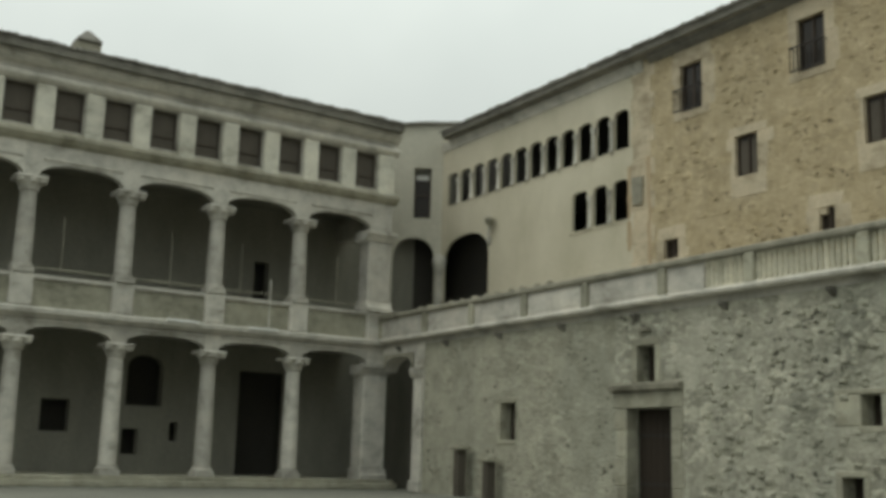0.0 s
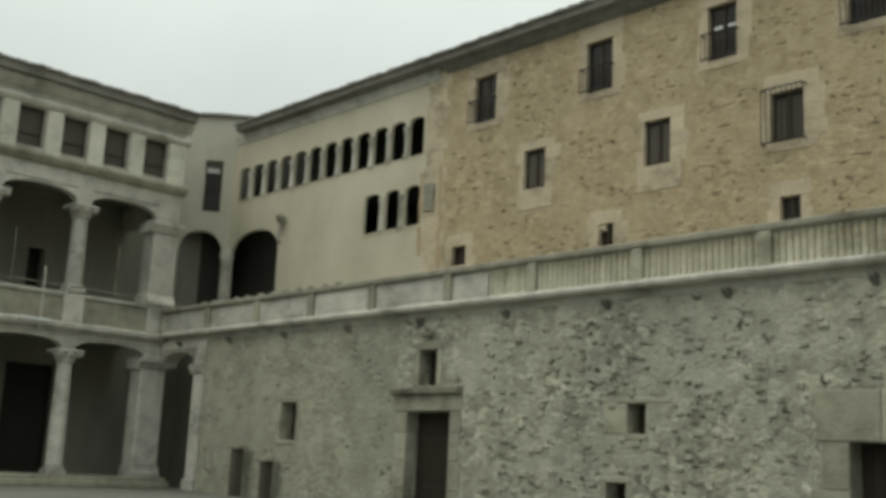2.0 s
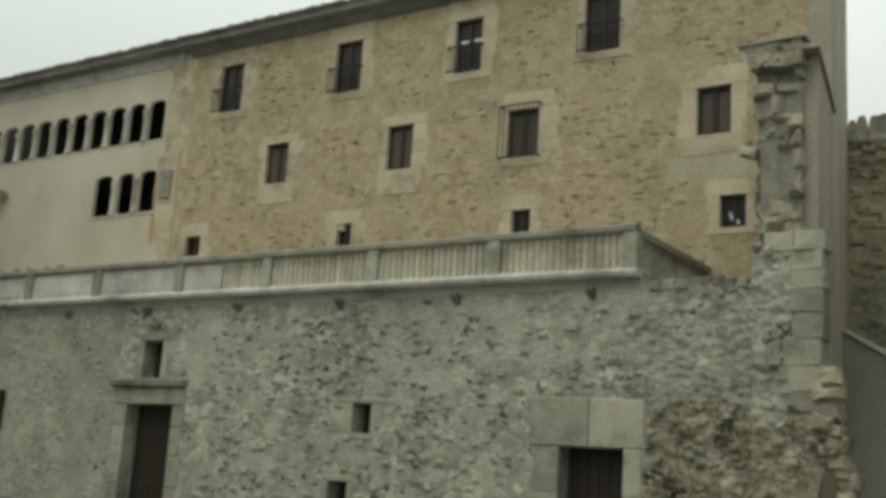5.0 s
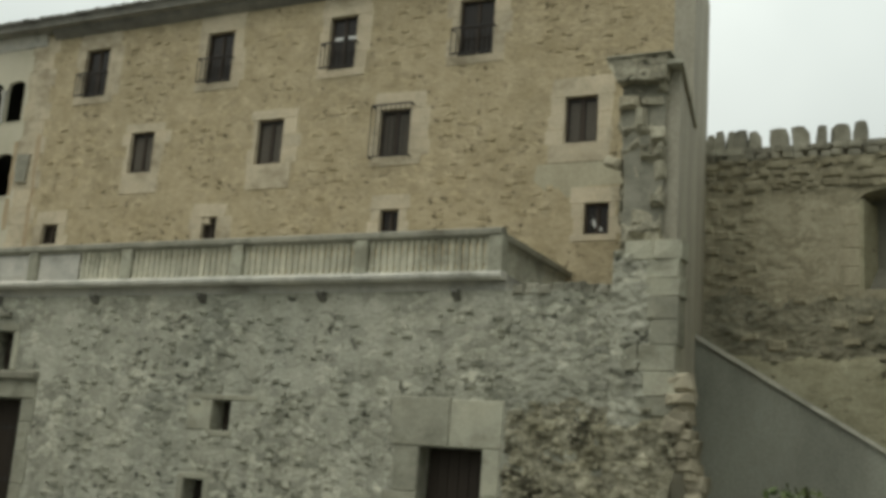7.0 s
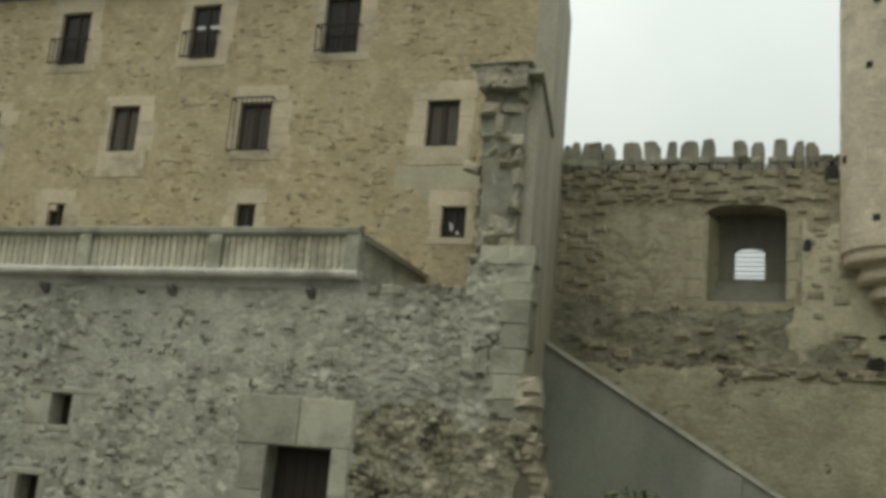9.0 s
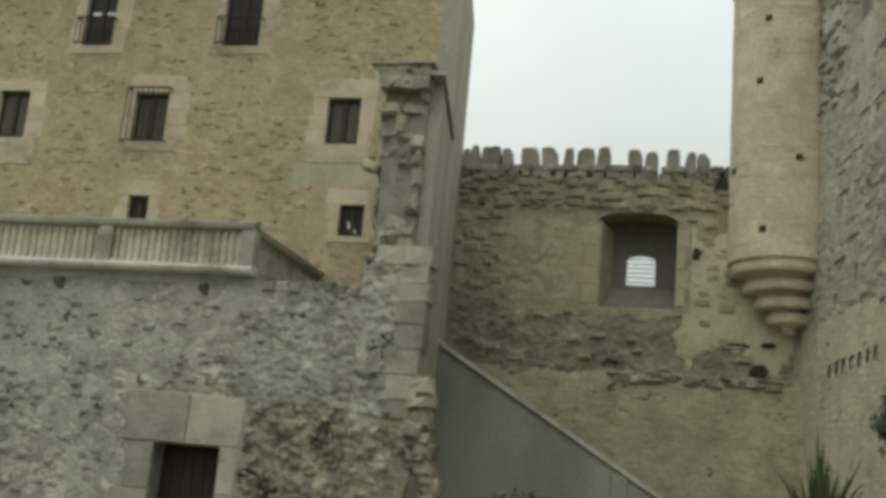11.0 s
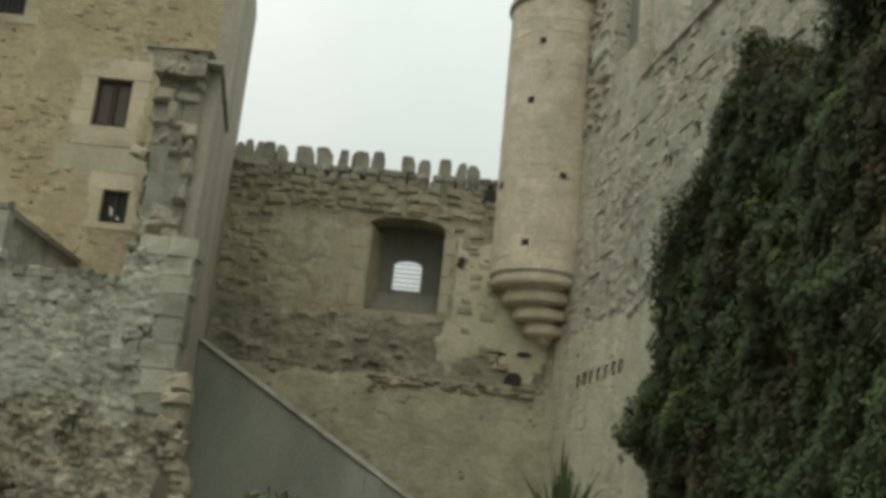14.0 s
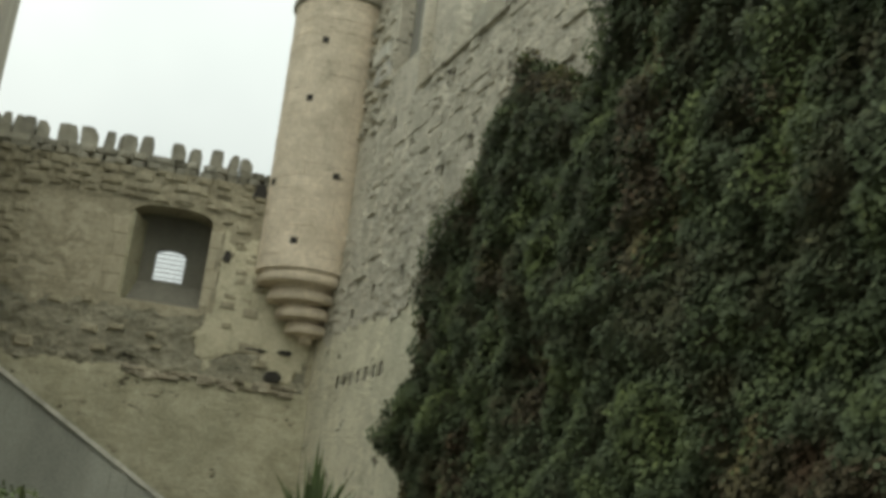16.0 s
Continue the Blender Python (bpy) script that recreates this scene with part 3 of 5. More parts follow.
lantern = thing("wall_lantern", "small dark lantern on a curved pale bracket above an arch", "lamp")
part("arm", Build().prism(HOUSE, [(-44.72, 10.5), (-44.6, 10.5), (-44.5, 10.95), (-44.34, 11.3), (-44.1, 11.42), (-44.1, 11.52), (-44.42, 11.42), (-44.62, 11.02)], -0.2, -0.12), M_STONE, lantern, "curved pale bracket")
part("wall_plate", Build().box(HOUSE, -44.76, -44.56, -0.12, 0.0, 10.4, 10.8, 0.02), M_STONE, lantern)
part("head", Build().lathe(*HOUSE.p(-44.3, -0.3, 0)[:2], [(0.12, 11.3), (0.2, 11.4), (0.26, 11.58), (0.16, 11.68), (0.05, 11.74)], 10), M_WEATH, lantern, "dark weathered lantern head", True)
part("shield", Build().prism(HOUSE, [(-34.05, 10.5), (-33.5, 10.45), (-33.45, 11.6), (-34.1, 11.65)], -0.12, 0.05), M_WEATH, gallery, "weathered carved stone panel")
# backing walls and floors added, near-black so the openings read as shade
solid_thing("wall_interior", Build().box(HOUSE, -60, -8.6, 4.0, 4.3, 5.0, 16.8).box(HOUSE, -60, -8.6, 0.85, 4.0, 12.3, 12.5).box(HOUSE, -33.7, -33.4, 0.85, 4.0, 5.0, 16.8), M_SHADE, "added inner walls and floors behind the windows, blackened for shade", "wall", kind="structure")
solid_thing("wall_house_side", Build().box(SKEW, 4.9, 11.0, 0, 0.6, GROUND, 17.1), M_SIDEPL, "smooth plastered side wall of the house", "wall", kind="structure")
roof_h = solid_thing("roof_house", Build().sweep(HOUSE, [(-0.62, 16.66), (-0.66, 16.95), (4.2, 18.5), (4.2, 16.8), (0.0, 16.8), (0.0, 16.6)], -48.5, -8.3), M_TILE, "dark clay tile roof of the house", "roof", kind="structure")
part("roof_tiling", tiles_edge(HOUSE, -48.5, -8.4, 0.26, -0.78, 16.91, 4.2, 18.52, 0.12, 0.03), M_TILE, roof_h)
part("rafter_course", Build().sweep(HOUSE, [(0.0, 16.3), (-0.12, 16.36), (-0.3, 16.5), (-0.34, 16.655), (0, 16.595)], -33.0, -8.0), M_TILE, house, "dark stepped eaves course")

n_win = 5


def house_window(u0, u1, z0, z1, label, sur=(0.5, 0.6, 0.75, 0.3), rail=False, grille=False, glint=0):
    global n_win
    w = thing("window_%d" % n_win, label, "window", kind="structure")
    n_win += 1
    l_, r_, t_, b_ = sur
    r = random.Random(n_win)
    part("lintel", Build().prism(HOUSE, [(u0 - l_ * r.uniform(0.7, 1.1), z1 + 0.004), (u1 + r_ * r.uniform(0.6, 1.0), z1 + 0.004), (u1 + r_ * r.uniform(0.6, 0.9), z1 + t_ * r.uniform(0.85, 1.05)), (u0 - l_ * r.uniform(0.6, 0.9), z1 + t_)], -0.02, 0.3), M_WARMST, w)
    nb = 3 if z1 - z0 > 1.2 else 2
    hs = [z0 + (z1 - z0) * (k + (r.uniform(-0.18, 0.18) if 0 < k < nb else 0)) / nb for k in range(nb + 1)]
    for a, c in zip(hs, hs[1:]):
        e, e2 = r.uniform(-0.22, 0.2), r.uniform(-0.18, 0.15)
        part("jamb", Build().box(HOUSE, u1 - 0.004, u1 + max(0.2, r_ + e), -0.012, 0.3, a + 0.005, c - 0.005, 0.008), M_WARMST, w)
        part("jamb", Build().box(HOUSE, u0 - max(0.15, l_ * 0.9 + e2), u0 + 0.004, -0.012, 0.3, a + 0.005, c - 0.005, 0.008), M_WARMST, w)
    part("window_sill", Build().box(HOUSE, u0 - l_ * 0.8, u1 + r_ * 0.7, -0.025, 0.3, z0 - b_, z0 + 0.004, 0.012), M_WARMST, w)
    f = Build()
    t = 0.07
    f.box(HOUSE, u0, u0 + t, 0.16, 0.24, z0, z1).box(HOUSE, u1 - t, u1, 0.16, 0.24, z0, z1).box(HOUSE, u0 + t, u1 - t, 0.16, 0.24, z0, z0 + t).box(HOUSE, u0 + t, u1 - t, 0.16, 0.24, z1 - t, z1)
    fr_ = part("window_frame", f, M_FRAME, w, "dark brown wooden frame")
    um = (u0 + u1) / 2
    part("mullion", Build().box(HOUSE, um - 0.06, um + 0.06, 0.15, 0.23, z0 + t, z1 - t, 0.01), M_FRAME, w)
    for a, c in ((u0 + t, um - 0.06), (um + 0.06, u1 - t)):
        part("pane", Build().box(HOUSE, a, c, 0.2, 0.215, z0 + t, z1 - t), M_GLASS, w, "dark reflecting glass")
        if z1 - z0 > 1.7:
            part("glazing_bar", Build().box(HOUSE, a, c, 0.18, 0.2, z0 + 1.05, z0 + 1.1), M_FRAME, w)
        # white bar on the pane is a painted reflection
        if glint:
            part("paper_strip", Build().box(HOUSE, a + 0.06, c - 0.04, 0.186, 0.2, z0 + 1.14, z0 + 1.25), M_WHITE, w, "white strip painting a reflection in the glass")
        elif z1 - z0 < 1.7 and z1 - z0 > 1.3:
            part("curtain", Build().box(HOUSE, a + 0.05, c - 0.03, 0.18, 0.198, z0 + t + 0.05, z1 - t - 0.08, 0.006), M_BLIND, w, "grey curtain close to the glass")
    if rail:
        rl = part("railing", Build().box(HOUSE, u0 - 0.12, u1 + 0.12, -0.3, -0.26, z0 + 0.86, z0 + 0.91).box(HOUSE, u0 - 0.12, u1 + 0.12, -0.3, -0.26, z0 - 0.02, z0 + 0.03).box(HOUSE, u0 - 0.12, u0 - 0.08, -0.26, 0.0, z0 + 0.86, z0 + 0.9).box(HOUSE, u1 + 0.08, u1 + 0.12, -0.26, 0.0, z0 + 0.86, z0 + 0.9), M_IRON, w, "black iron window railing")
        for k in range(9):
            a = u0 - 0.1 + (u1 - u0 + 0.2) * k / 8
            part("bar", Build().box(HOUSE, a - 0.013, a + 0.013, -0.293, -0.267, z0 + 0.03, z0 + 0.86), M_IRON, rl)
    if grille:
        gr = part("grille", Build().box(HOUSE, u0 - 0.2, u1 + 0.12, -0.28, -0.25, z1 + 0.05, z1 + 0.1).box(HOUSE, u0 - 0.2, u1 + 0.12, -0.28, -0.25, z0 - 0.06, z0 - 0.02).box(HOUSE, u0 - 0.2, u0 - 0.16, -0.25, 0, z1 + 0.05, z1 + 0.1).box(HOUSE, u1 + 0.08, u1 + 0.12, -0.25, 0, z1 + 0.05, z1 + 0.1).box(HOUSE, u0 - 0.2, u0 - 0.16, -0.25, 0, z0 - 0.06, z0 - 0.02).box(HOUSE, u1 + 0.08, u1 + 0.12, -0.25, 0, z0 - 0.06, z0 - 0.02), M_IRON, w, "black iron cage grille")
        for k in range(9):
            a = u0 - 0.18 + (u1 - u0 + 0.28) * k / 8
            part("bar", Build().box(HOUSE, a - 0.012, a + 0.012, -0.277, -0.253, z0 - 0.02, z1 + 0.05), M_IRON, gr)
    return w


for i_, q in enumerate(win_u):
    house_window(*q, "tall upper window with pale stone surround and iron railing", (0.45, 0.6, 0.8, 0.28), rail=True, glint=(i_ == 2))
house_window(*win_m[0], "brown shuttered window with a pale stone surround", (0.3, 0.6, 0.35, 0.8))
house_window(*win_m[1], "brown shuttered window with a pale stone surround", (0.35, 0.65, 0.35, 0.9))
house_window(*win_m[2], "wide window behind an iron cage grille", (0.3, 0.65, 0.6, 0.3), grille=True)
house_window(*win_m[3], "wide two-leaf window with pale plaster surround", (0.6, 0.6, 0.6, 0.6))
for q in win_l[:3]:
    house_window(*q, "small low window with a pale stone surround", (0.45, 0.5, 0.5, 0.25))
w_ = house_window(*win_l[3], "small square window with a white scrap in it", (0.5, 0.35, 0.5, 0.2))
part("paper_scrap", Build().prism(HOUSE, [(-10.45, 8.1), (-10.3, 7.95), (-10.1, 7.72), (-10.2, 7.7), (-10.4, 7.85)], 0.185, 0.199), M_WHITE, w_, "white torn scrap")
part("stone", Build().box(HOUSE, -24.7, -24.4, 0.02, 0.15, 8.46, 8.69, 0.02), M_WARMST, house, "pale block in a window corner")

part("plaster_patch", Build().prism(HOUSE, [(-12.2, 9.79), (-12.3, 9.3), (-11.9, 8.95), (-11.5, 9.05), (-11.2, 8.7), (-10.6, 9.04), (-9.4, 9.04), (-9.3, 9.79)], -0.008, 0.05), M_PATCH, house, "pale worn plaster patch")

# ---- chamfered corner between house and wing ----
DIAG = Plane(-49.3, 30.0, -0.533, -0.846, -0.846, 0.533)
corner = solid_thing("wall_corner", Build().holes(DIAG, 0.004, 4.6, 5.0, 16.9, 0, 0.4, [(0.62, 1.52, 12.5, 15.25), (0.35, 2.55, 5.2, 11.5)]).arch(DIAG, 0.35, 2.55, 10.2, 11.45, 11.5, 0, 0.4), M_CORNER, "cream plastered corner wall with a narrow window", "wall", kind="structure")
part("window_frame", Build().box(DIAG, 0.62, 1.52, 0.22, 0.26, 12.5, 12.58).box(DIAG, 0.62, 1.52, 0.22, 0.26, 13.7, 13.78).box(DIAG, 0.62, 0.69, 0.22, 0.26, 12.5, 15.25).box(DIAG, 1.45, 1.52, 0.22, 0.26, 12.5, 15.25), M_FRAME, corner)
part("pane", Build().box(DIAG, 0.66, 1.5, 0.27, 0.28, 12.5, 14.62), M_GLASS, corner)
# white strip paints the bright glint at the window's top
part("paper_strip", Build().box(DIAG, 0.8, 1.42, 0.3, 0.32, 14.66, 14.9), M_WHITE, corner, "pale strip painting a bright glint in the upper light")
brow = [(0.0, 17.66), (0.9, 17.66), (1.8, 17.6), (2.8, 17.46), (3.8, 17.26), (4.6, 17.06)]
ridge = [(-2.2, 17.72), (-1.1, 17.7)] + brow
part("gable", Build().prism(DIAG, [(-2.2, 16.904)] + ridge + [(4.6, 16.904)], 0.0, 0.4), M_CORNER, corner)
part("coping", Build().prism(DIAG, [(u, z + 0.004) for u, z in ridge] + [(u, z + 0.15) for u, z in reversed(ridge)], -0.22, 0.9), M_TILE, corner, "dark tiled coping")
x, y, _ = HOUSE.p(-49.25, -0.1, 0)
tagged(new("column", Build().lathe(x, y, [(0.34, 5.24), (0.34, 5.4), (0.24, 5.6), (0.22, 9.6), (0.26, 9.65), (0.36, 10.05), (0.38, 10.2), (0.3, 10.5)], 14).mesh("column", M_STONE, True)), "slim stone column between two terrace arches", "column")
tagged(new("loggia_rail", Build().box(DIAG, 0.4, 2.5, 0.6, 0.63, 6.9, 6.95).box(DIAG, 0.4, 2.5, 0.6, 0.63, 7.5, 7.55).box(HOUSE, -49.0, -44.9, 0.7, 0.73, 6.9, 6.95).mesh("loggia_rail", M_STONE)), "thin pale rail behind the terrace arches", "railing")
# near-black backing and lid added to keep sky light out of the arches
solid_thing("wall_loggia", Build().box(DIAG, -2, 8, 3.0, 3.2, 5.0, 17.0).box(HOUSE, -53, -44, 1.5, 1.6, 5.0, 12.3).box(DIAG, -0.3, 4.6, 1.3, 1.45, 5.0, 12.2).box(DIAG, -0.3, 4.6, 0.41, 1.45, 12.21, 12.35), M_SHADE, "added inner wall behind the terrace arches, blackened for shade", "wall", kind="structure")

# ---- left wing with two arcades ----
S_END = 26.0
cols = [0.35 + 4.07 * k for k in range(7)]
wing = thing("arcaded_wing", "grey stone wing with two storeys of arcades", "building")
win9 = [(0.57 + 2.03 * k, 1.75 + 2.03 * k, 12.7, 14.42) for k in range(12)]
part("wall", Build().holes(WING, -0.4, S_END, 12.1, 15.6, 0, 0.5, win9), M_STONE, wing)
part("end_wall", Build().box(WING, -0.4, 0.0, 0.504, 4.5, 10.8, 15.6), M_STONE, wing)
for a, c, z0, z1 in win9:
    wd = part("window", Build().box(WING, a, c, 0.22, 0.3, z0, z0 + 0.06).box(WING, a, c, 0.22, 0.3, z1 - 0.06, z1).box(WING, a, a + 0.06, 0.22, 0.3, z0, z1).box(WING, c - 0.06, c, 0.22, 0.3, z0, z1).box(WING, a, c, 0.22, 0.28, z0 + 0.55, z0 + 0.61), M_FRAME, wing)
    part("pane", Build().box(WING, a + 0.05, c - 0.05, 0.27, 0.285, z0 + 0.05, z1 - 0.05), M_BLIND, wd, "grey glazed panel")
for a, c in [(-0.4, 0.53)] + [(q[1] + 0.04, q2[0] - 0.04) for q, q2 in zip(win9, win9[1:])]:
    part("pilaster", Build().box(WING, a, c, -0.16, 0.1, 12.45, 14.45, 0.05), M_PALE, wing, "pale stone pilaster")
part("cornice", Build().sweep(WING, [(0.0, 14.46), (-0.14, 14.5), (-0.28, 14.66), (-0.28, 14.76), (-0.1, 14.84), (0, 14.9)], -0.6, S_END), M_STONE, wing)
part("cornice", Build().sweep(WING, [(0.0, 15.1), (-0.2, 15.2), (-0.4, 15.4), (-0.42, 15.59), (0, 15.59)], -0.6, S_END), M_STONE, wing)
part("string_course", Build().sweep(WING, [(0.0, 12.02), (-0.16, 12.1), (-0.34, 12.3), (-0.34, 12.42), (-0.16, 12.5), (-0.14, 12.6), (0, 12.62)], -0.6, S_END), M_WEATH, wing)
roof_w = part("roof", Build().sweep(WING, [(-0.72, 15.6), (-0.76, 15.92), (6, 18.0), (6, 15.6), (0, 15.6)], -0.5, S_END), M_TILE, wing, "dark clay tile roof")
part("roof_tiling", tiles_edge(WING, -0.4, S_END, 0.27, -0.88, 15.93, 6, 18.05, 0.13, 0.03, 5), M_TILE, roof_w)
# back wall, floor and ceiling take the darkened plaster for the arcade's shade
part("back_wall", Build().holes(WING, -9, S_END, GROUND, 15.6, 4.5, 5.0, [(2.55, 5.02, -1.5, 3.86), (8.82, 10.5, 1.95, 4.26), (9.8, 10.57, -0.22, 0.92), (12.95, 14.2, 0.68, 2.06), (7.96, 8.36, 0.43, 1.26), (3.82, 4.6, 5.4, 9.2)]), M_SHADEPL, wing, "plaster back wall with its shade in the colour")
part("back_arch", Build().arch(WING, 8.82, 10.5, 3.7, 4.25, 4.26, 4.5, 5.0, 10, 2.0), M_SHADEPL, wing)
# black sheet stands in for shade behind the back wall's openings
part("dark_recess", Build().box(WING, -9, S_END, 5.4, 5.5, GROUND, 15.6), M_SHADE, wing)
part("floor", Build().box(WING, -0.5, S_END, 0.42, 4.5, 5.0, 5.38), M_SHADEPL, wing)
part("ceiling", Build().box(WING, -0.4, S_END, 0.504, 4.5, 11.9, 12.1), M_SHADEPL, wing)
part("end_wall", Build().box(WING, S_END, S_END + 0.5, 0, 5, GROUND, 15.6), M_STONE, wing)
part("step", Build().box(WING, -0.9, S_END, -0.55, 4.5, GROUND, -1.22, 0.04).box(WING, -0.9, S_END, -0.2, 4.5, -1.22, -1.06, 0.03), M_TRIM, wing, "worn grey stone steps under the arcade")
for lvl, (z0, cap, spring, apex, top) in enumerate(((-1.06, 3.75, 4.22, 4.72, 5.0), (6.72, 10.1, 10.6, 11.25, 12.1))):
    for s in cols[1:]:
        x, y, _ = WING.p(s, 0.22, 0)
        cl = part("column", Build().lathe(x, y, [(0.36, z0 + 0.42), (0.37, z0 + 0.9), (0.315, cap - 0.06), (0.35, cap - 0.04), (0.35, cap)], 16), M_STONE, wing, smooth=True)
        part("base", Build().box(WING, s - 0.42, s + 0.42, -0.2, 0.64, z0, z0 + 0.22, 0.03).lathe(x, y, [(0.47, z0 + 0.22), (0.49, z0 + 0.29), (0.39, z0 + 0.35), (0.42, z0 + 0.42)], 16), M_STONE, cl, smooth=True)
        part("capital", Build().lathe(x, y, [(0.33, cap - 0.08), (0.4, cap - 0.04), (0.4, cap + 0.03), (0.45, cap + 0.14), (0.52, cap + 0.25), (0.58, cap + 0.38)], 10, 0.39).box(WING, s - 0.6, s + 0.6, -0.36, 0.8, cap + 0.36, spring + 0.02, 0.06).box(WING, s - 0.57, s - 0.3, -0.33, 0.04, cap + 0.2, cap + 0.4, 0.08).box(WING, s + 0.3, s + 0.57, -0.33, 0.04, cap + 0.2, cap + 0.4, 0.08).box(WING, s - 0.14, s + 0.14, -0.36, 0.0, cap + 0.2, cap + 0.42, 0.06), M_STONE, cl, "carved stone capital", True)
    for a, c in zip(cols, cols[1:]):
        part("arch", Build().arch(WING, a + (0.37 if a < 1 else 0.3), c - 0.3, spring, apex, top, 0.0, 0.42, 16, 2.5).box(WING, c - 0.3, c + 0.3, 0, 0.42, spring, top), M_STONE, wing)
        part("archivolt", Build().sweep(WING, [(0.0, apex + 0.1), (-0.06, apex + 0.12), (-0.06, apex + 0.2), (0, apex + 0.22)], a + 0.4, c - 0.4), M_STONE, wing)
    # corner pier with an engaged shaft
    pr = part("pier", Build().box(WING, -0.42, 0.86, -0.1, 0.8, z0 + 0.5, cap, 0.05), M_STONE, wing, "heavy stone corner pier")
    part("base", Build().sweep(WING, [(0.9, z0), (-0.24, z0), (-0.24, z0 + 0.2), (-0.16, z0 + 0.28), (-0.12, z0 + 0.5), (0.9, z0 + 0.5)], -0.48, 0.94), M_STONE, pr)
    part("capital", Build().sweep(WING, [(0.9, cap), (-0.12, cap), (-0.22, cap + 0.18), (-0.36, cap + 0.34), (-0.36, spring), (0.9, spring)], -0.55, 1.08), M_STONE, pr)
    part("spandrel", Build().box(WING, -0.4, 0.72, -0.02, 0.6, spring, top), M_STONE, pr)
part("slab", Build().sweep(WING, [(0.42, 4.98), (-0.1, 5.0), (-0.32, 5.16), (-0.34, 5.32), (-0.1, 5.42), (0.42, 5.42)], -0.5, S_END), M_STONE, wing, "moulded stone gallery edge")
part("parapet", Build().box(WING, -0.4, S_END, 0.06, 0.3, 5.42, 6.5), M_TRIM, wing, "weathered stone gallery parapet")
part("rail", Build().sweep(WING, [(0.0, 6.5), (-0.06, 6.58), (-0.04, 6.7), (0.36, 6.72), (0.38, 6.5)], -0.4, S_END), M_STONE, wing)
for s in cols:
    part("pedestal", Build().box(WING, s - 0.45, s + 0.45, -0.14, 0.4, 5.43, 6.715, 0.04), M_STONE, wing)
for s, z in ((10.2, 5.32), (6.5, 5.3)):
    part("lamp_tube", Build().box(WING, s - 0.9, s + 0.5, -0.42, -0.345, z - 0.02, z + 0.1, 0.02), M_WHITE, wing, "white strip lamp under the gallery edge")
part("pole", Build().lathe(*WING.p(6.0, -0.3, 0)[:2], [(0.035, 5.0), (0.035, 7.6)], 6), M_STONE, wing, "thin pale pole")
for s in (15.0, 10.4, 7.1, 2.2):
    part("pole", Build().lathe(*WING.p(s, 0.5, 0)[:2], [(0.022, 5.38), (0.022, 9.2)], 6), M_WEATH, wing, "thin grey pole in the gallery")
for a, c in zip(cols, cols[1:]):
    part("hand_rail", Build().box(WING, a + 0.45, c - 0.45, 0.12, 0.16, 6.98, 7.02), M_TRIM, wing, "thin grey metal rail on the parapet")
ch = thing("chimney", "stubby stone chimney with a peaked cap on the roof", "chimney")
part("stack", Build().box(WING, 14.1, 15.15, 0.7, 1.5, 15.9, 16.95, 0.03), M_WEATH, ch)
part("cap", Build().lathe(*WING.p(14.62, 1.1, 0)[:2], [(0.74, 16.95), (0.74, 17.05), (0.3, 17.4), (0.12, 17.55)], 4, 0.8), M_TILE, ch)

# small arch from the pier to the terrace wall
link = solid_thing("wall_link", Build().arch(FRONT, -46.05, -43.3, 3.9, 4.52, 5.0, 0.12, 0.8, 16, 2.1).box(FRONT, -46.6, -46.05, 0.12, 0.8, 3.9, 5.0), M_STONE, "stone arch joining the arcade to the terrace wall", "wall", kind="structure")
part("archivolt", Build().arch(FRONT, -46.05, -43.3, 3.92, 4.54, 4.68, 0.06, 0.118, 16, 2.1), M_WEATH, link, "moulded arch edge")
rs = part("respond", Build().box(FRONT, -43.26, -42.54, 0.08, 0.8, -1.0, 3.5, 0.03), M_STONE, link)
part("base", Build().box(FRONT, -43.4, -42.46, 0.0, 0.8, GROUND, -1.0, 0.05), M_STONE, rs)
part("capital", Build().sweep(FRONT, [(0.8, 3.5), (0.06, 3.5), (-0.02, 3.62), (-0.08, 3.8), (-0.08, 3.94), (0.8, 3.94)], -43.42, -42.44), M_STONE, rs)
part("spandrel", Build().box(FRONT, -43.3, -42.5, 0.14, 0.8, 3.94, 5.0), M_STONE, rs)
# added backing wall, coloured dark for the shade under the arch
part("back_wall", Build().box(FRONT, -52, -42.6, 2.6, 2.8, GROUND, 5.0), M_SHADEPL, link, "plaster wall behind the arch, shade put into its colour")

# ---- ruined cross wall at the end of the terrace ----
LEAN = Plane(0, 25.0, 1, 0, -0.1645, 0.9864)
cross = solid_thing("cross_wall", Build().box(SKEW, 0.1, 4.9, 0.0, 1.4, GROUND, 5.9).prism(LEAN, [(-8.0, 5.9), (-7.95, 7.6), (-8.1, 9.6), (-8.05, 10.5), (-6.98, 10.5), (-6.95, 5.9)], 0.5, 5.0), M_WEATH, "ruined stone cross wall with broken upper part", "wall", kind="structure")
part("side_render", Build().box(SKEW, 0.5, 4.92, -0.04, 0.3, GROUND, 10.6), M_SIDEPL, cross, "smooth plaster on the side of the cross wall")
part("cornice", Build().box(SKEW, 0.0, 4.95, -0.13, 0.3, 10.6, 10.72, 0.03), M_WEATH, cross, "thin dark stone cornice")
part("cornice", Build().box(FRONT, -8.5, -6.84, 0.05, 1.2, 10.852, 10.9, 0.015), M_WEATH, cross, "thin dark stone cornice")
part("corbel_cap", Build().prism(FRONT, [(-8.5, 10.85), (-8.46, 10.7), (-8.3, 10.45), (-8.2, 10.22), (-7.8, 10.28), (-7.3, 10.2), (-6.98, 10.25), (-6.95, 10.85)], 0.12, 1.2), M_CORE, cross, "flared weathered corbel block")
r = random.Random(21)
z = 2.0
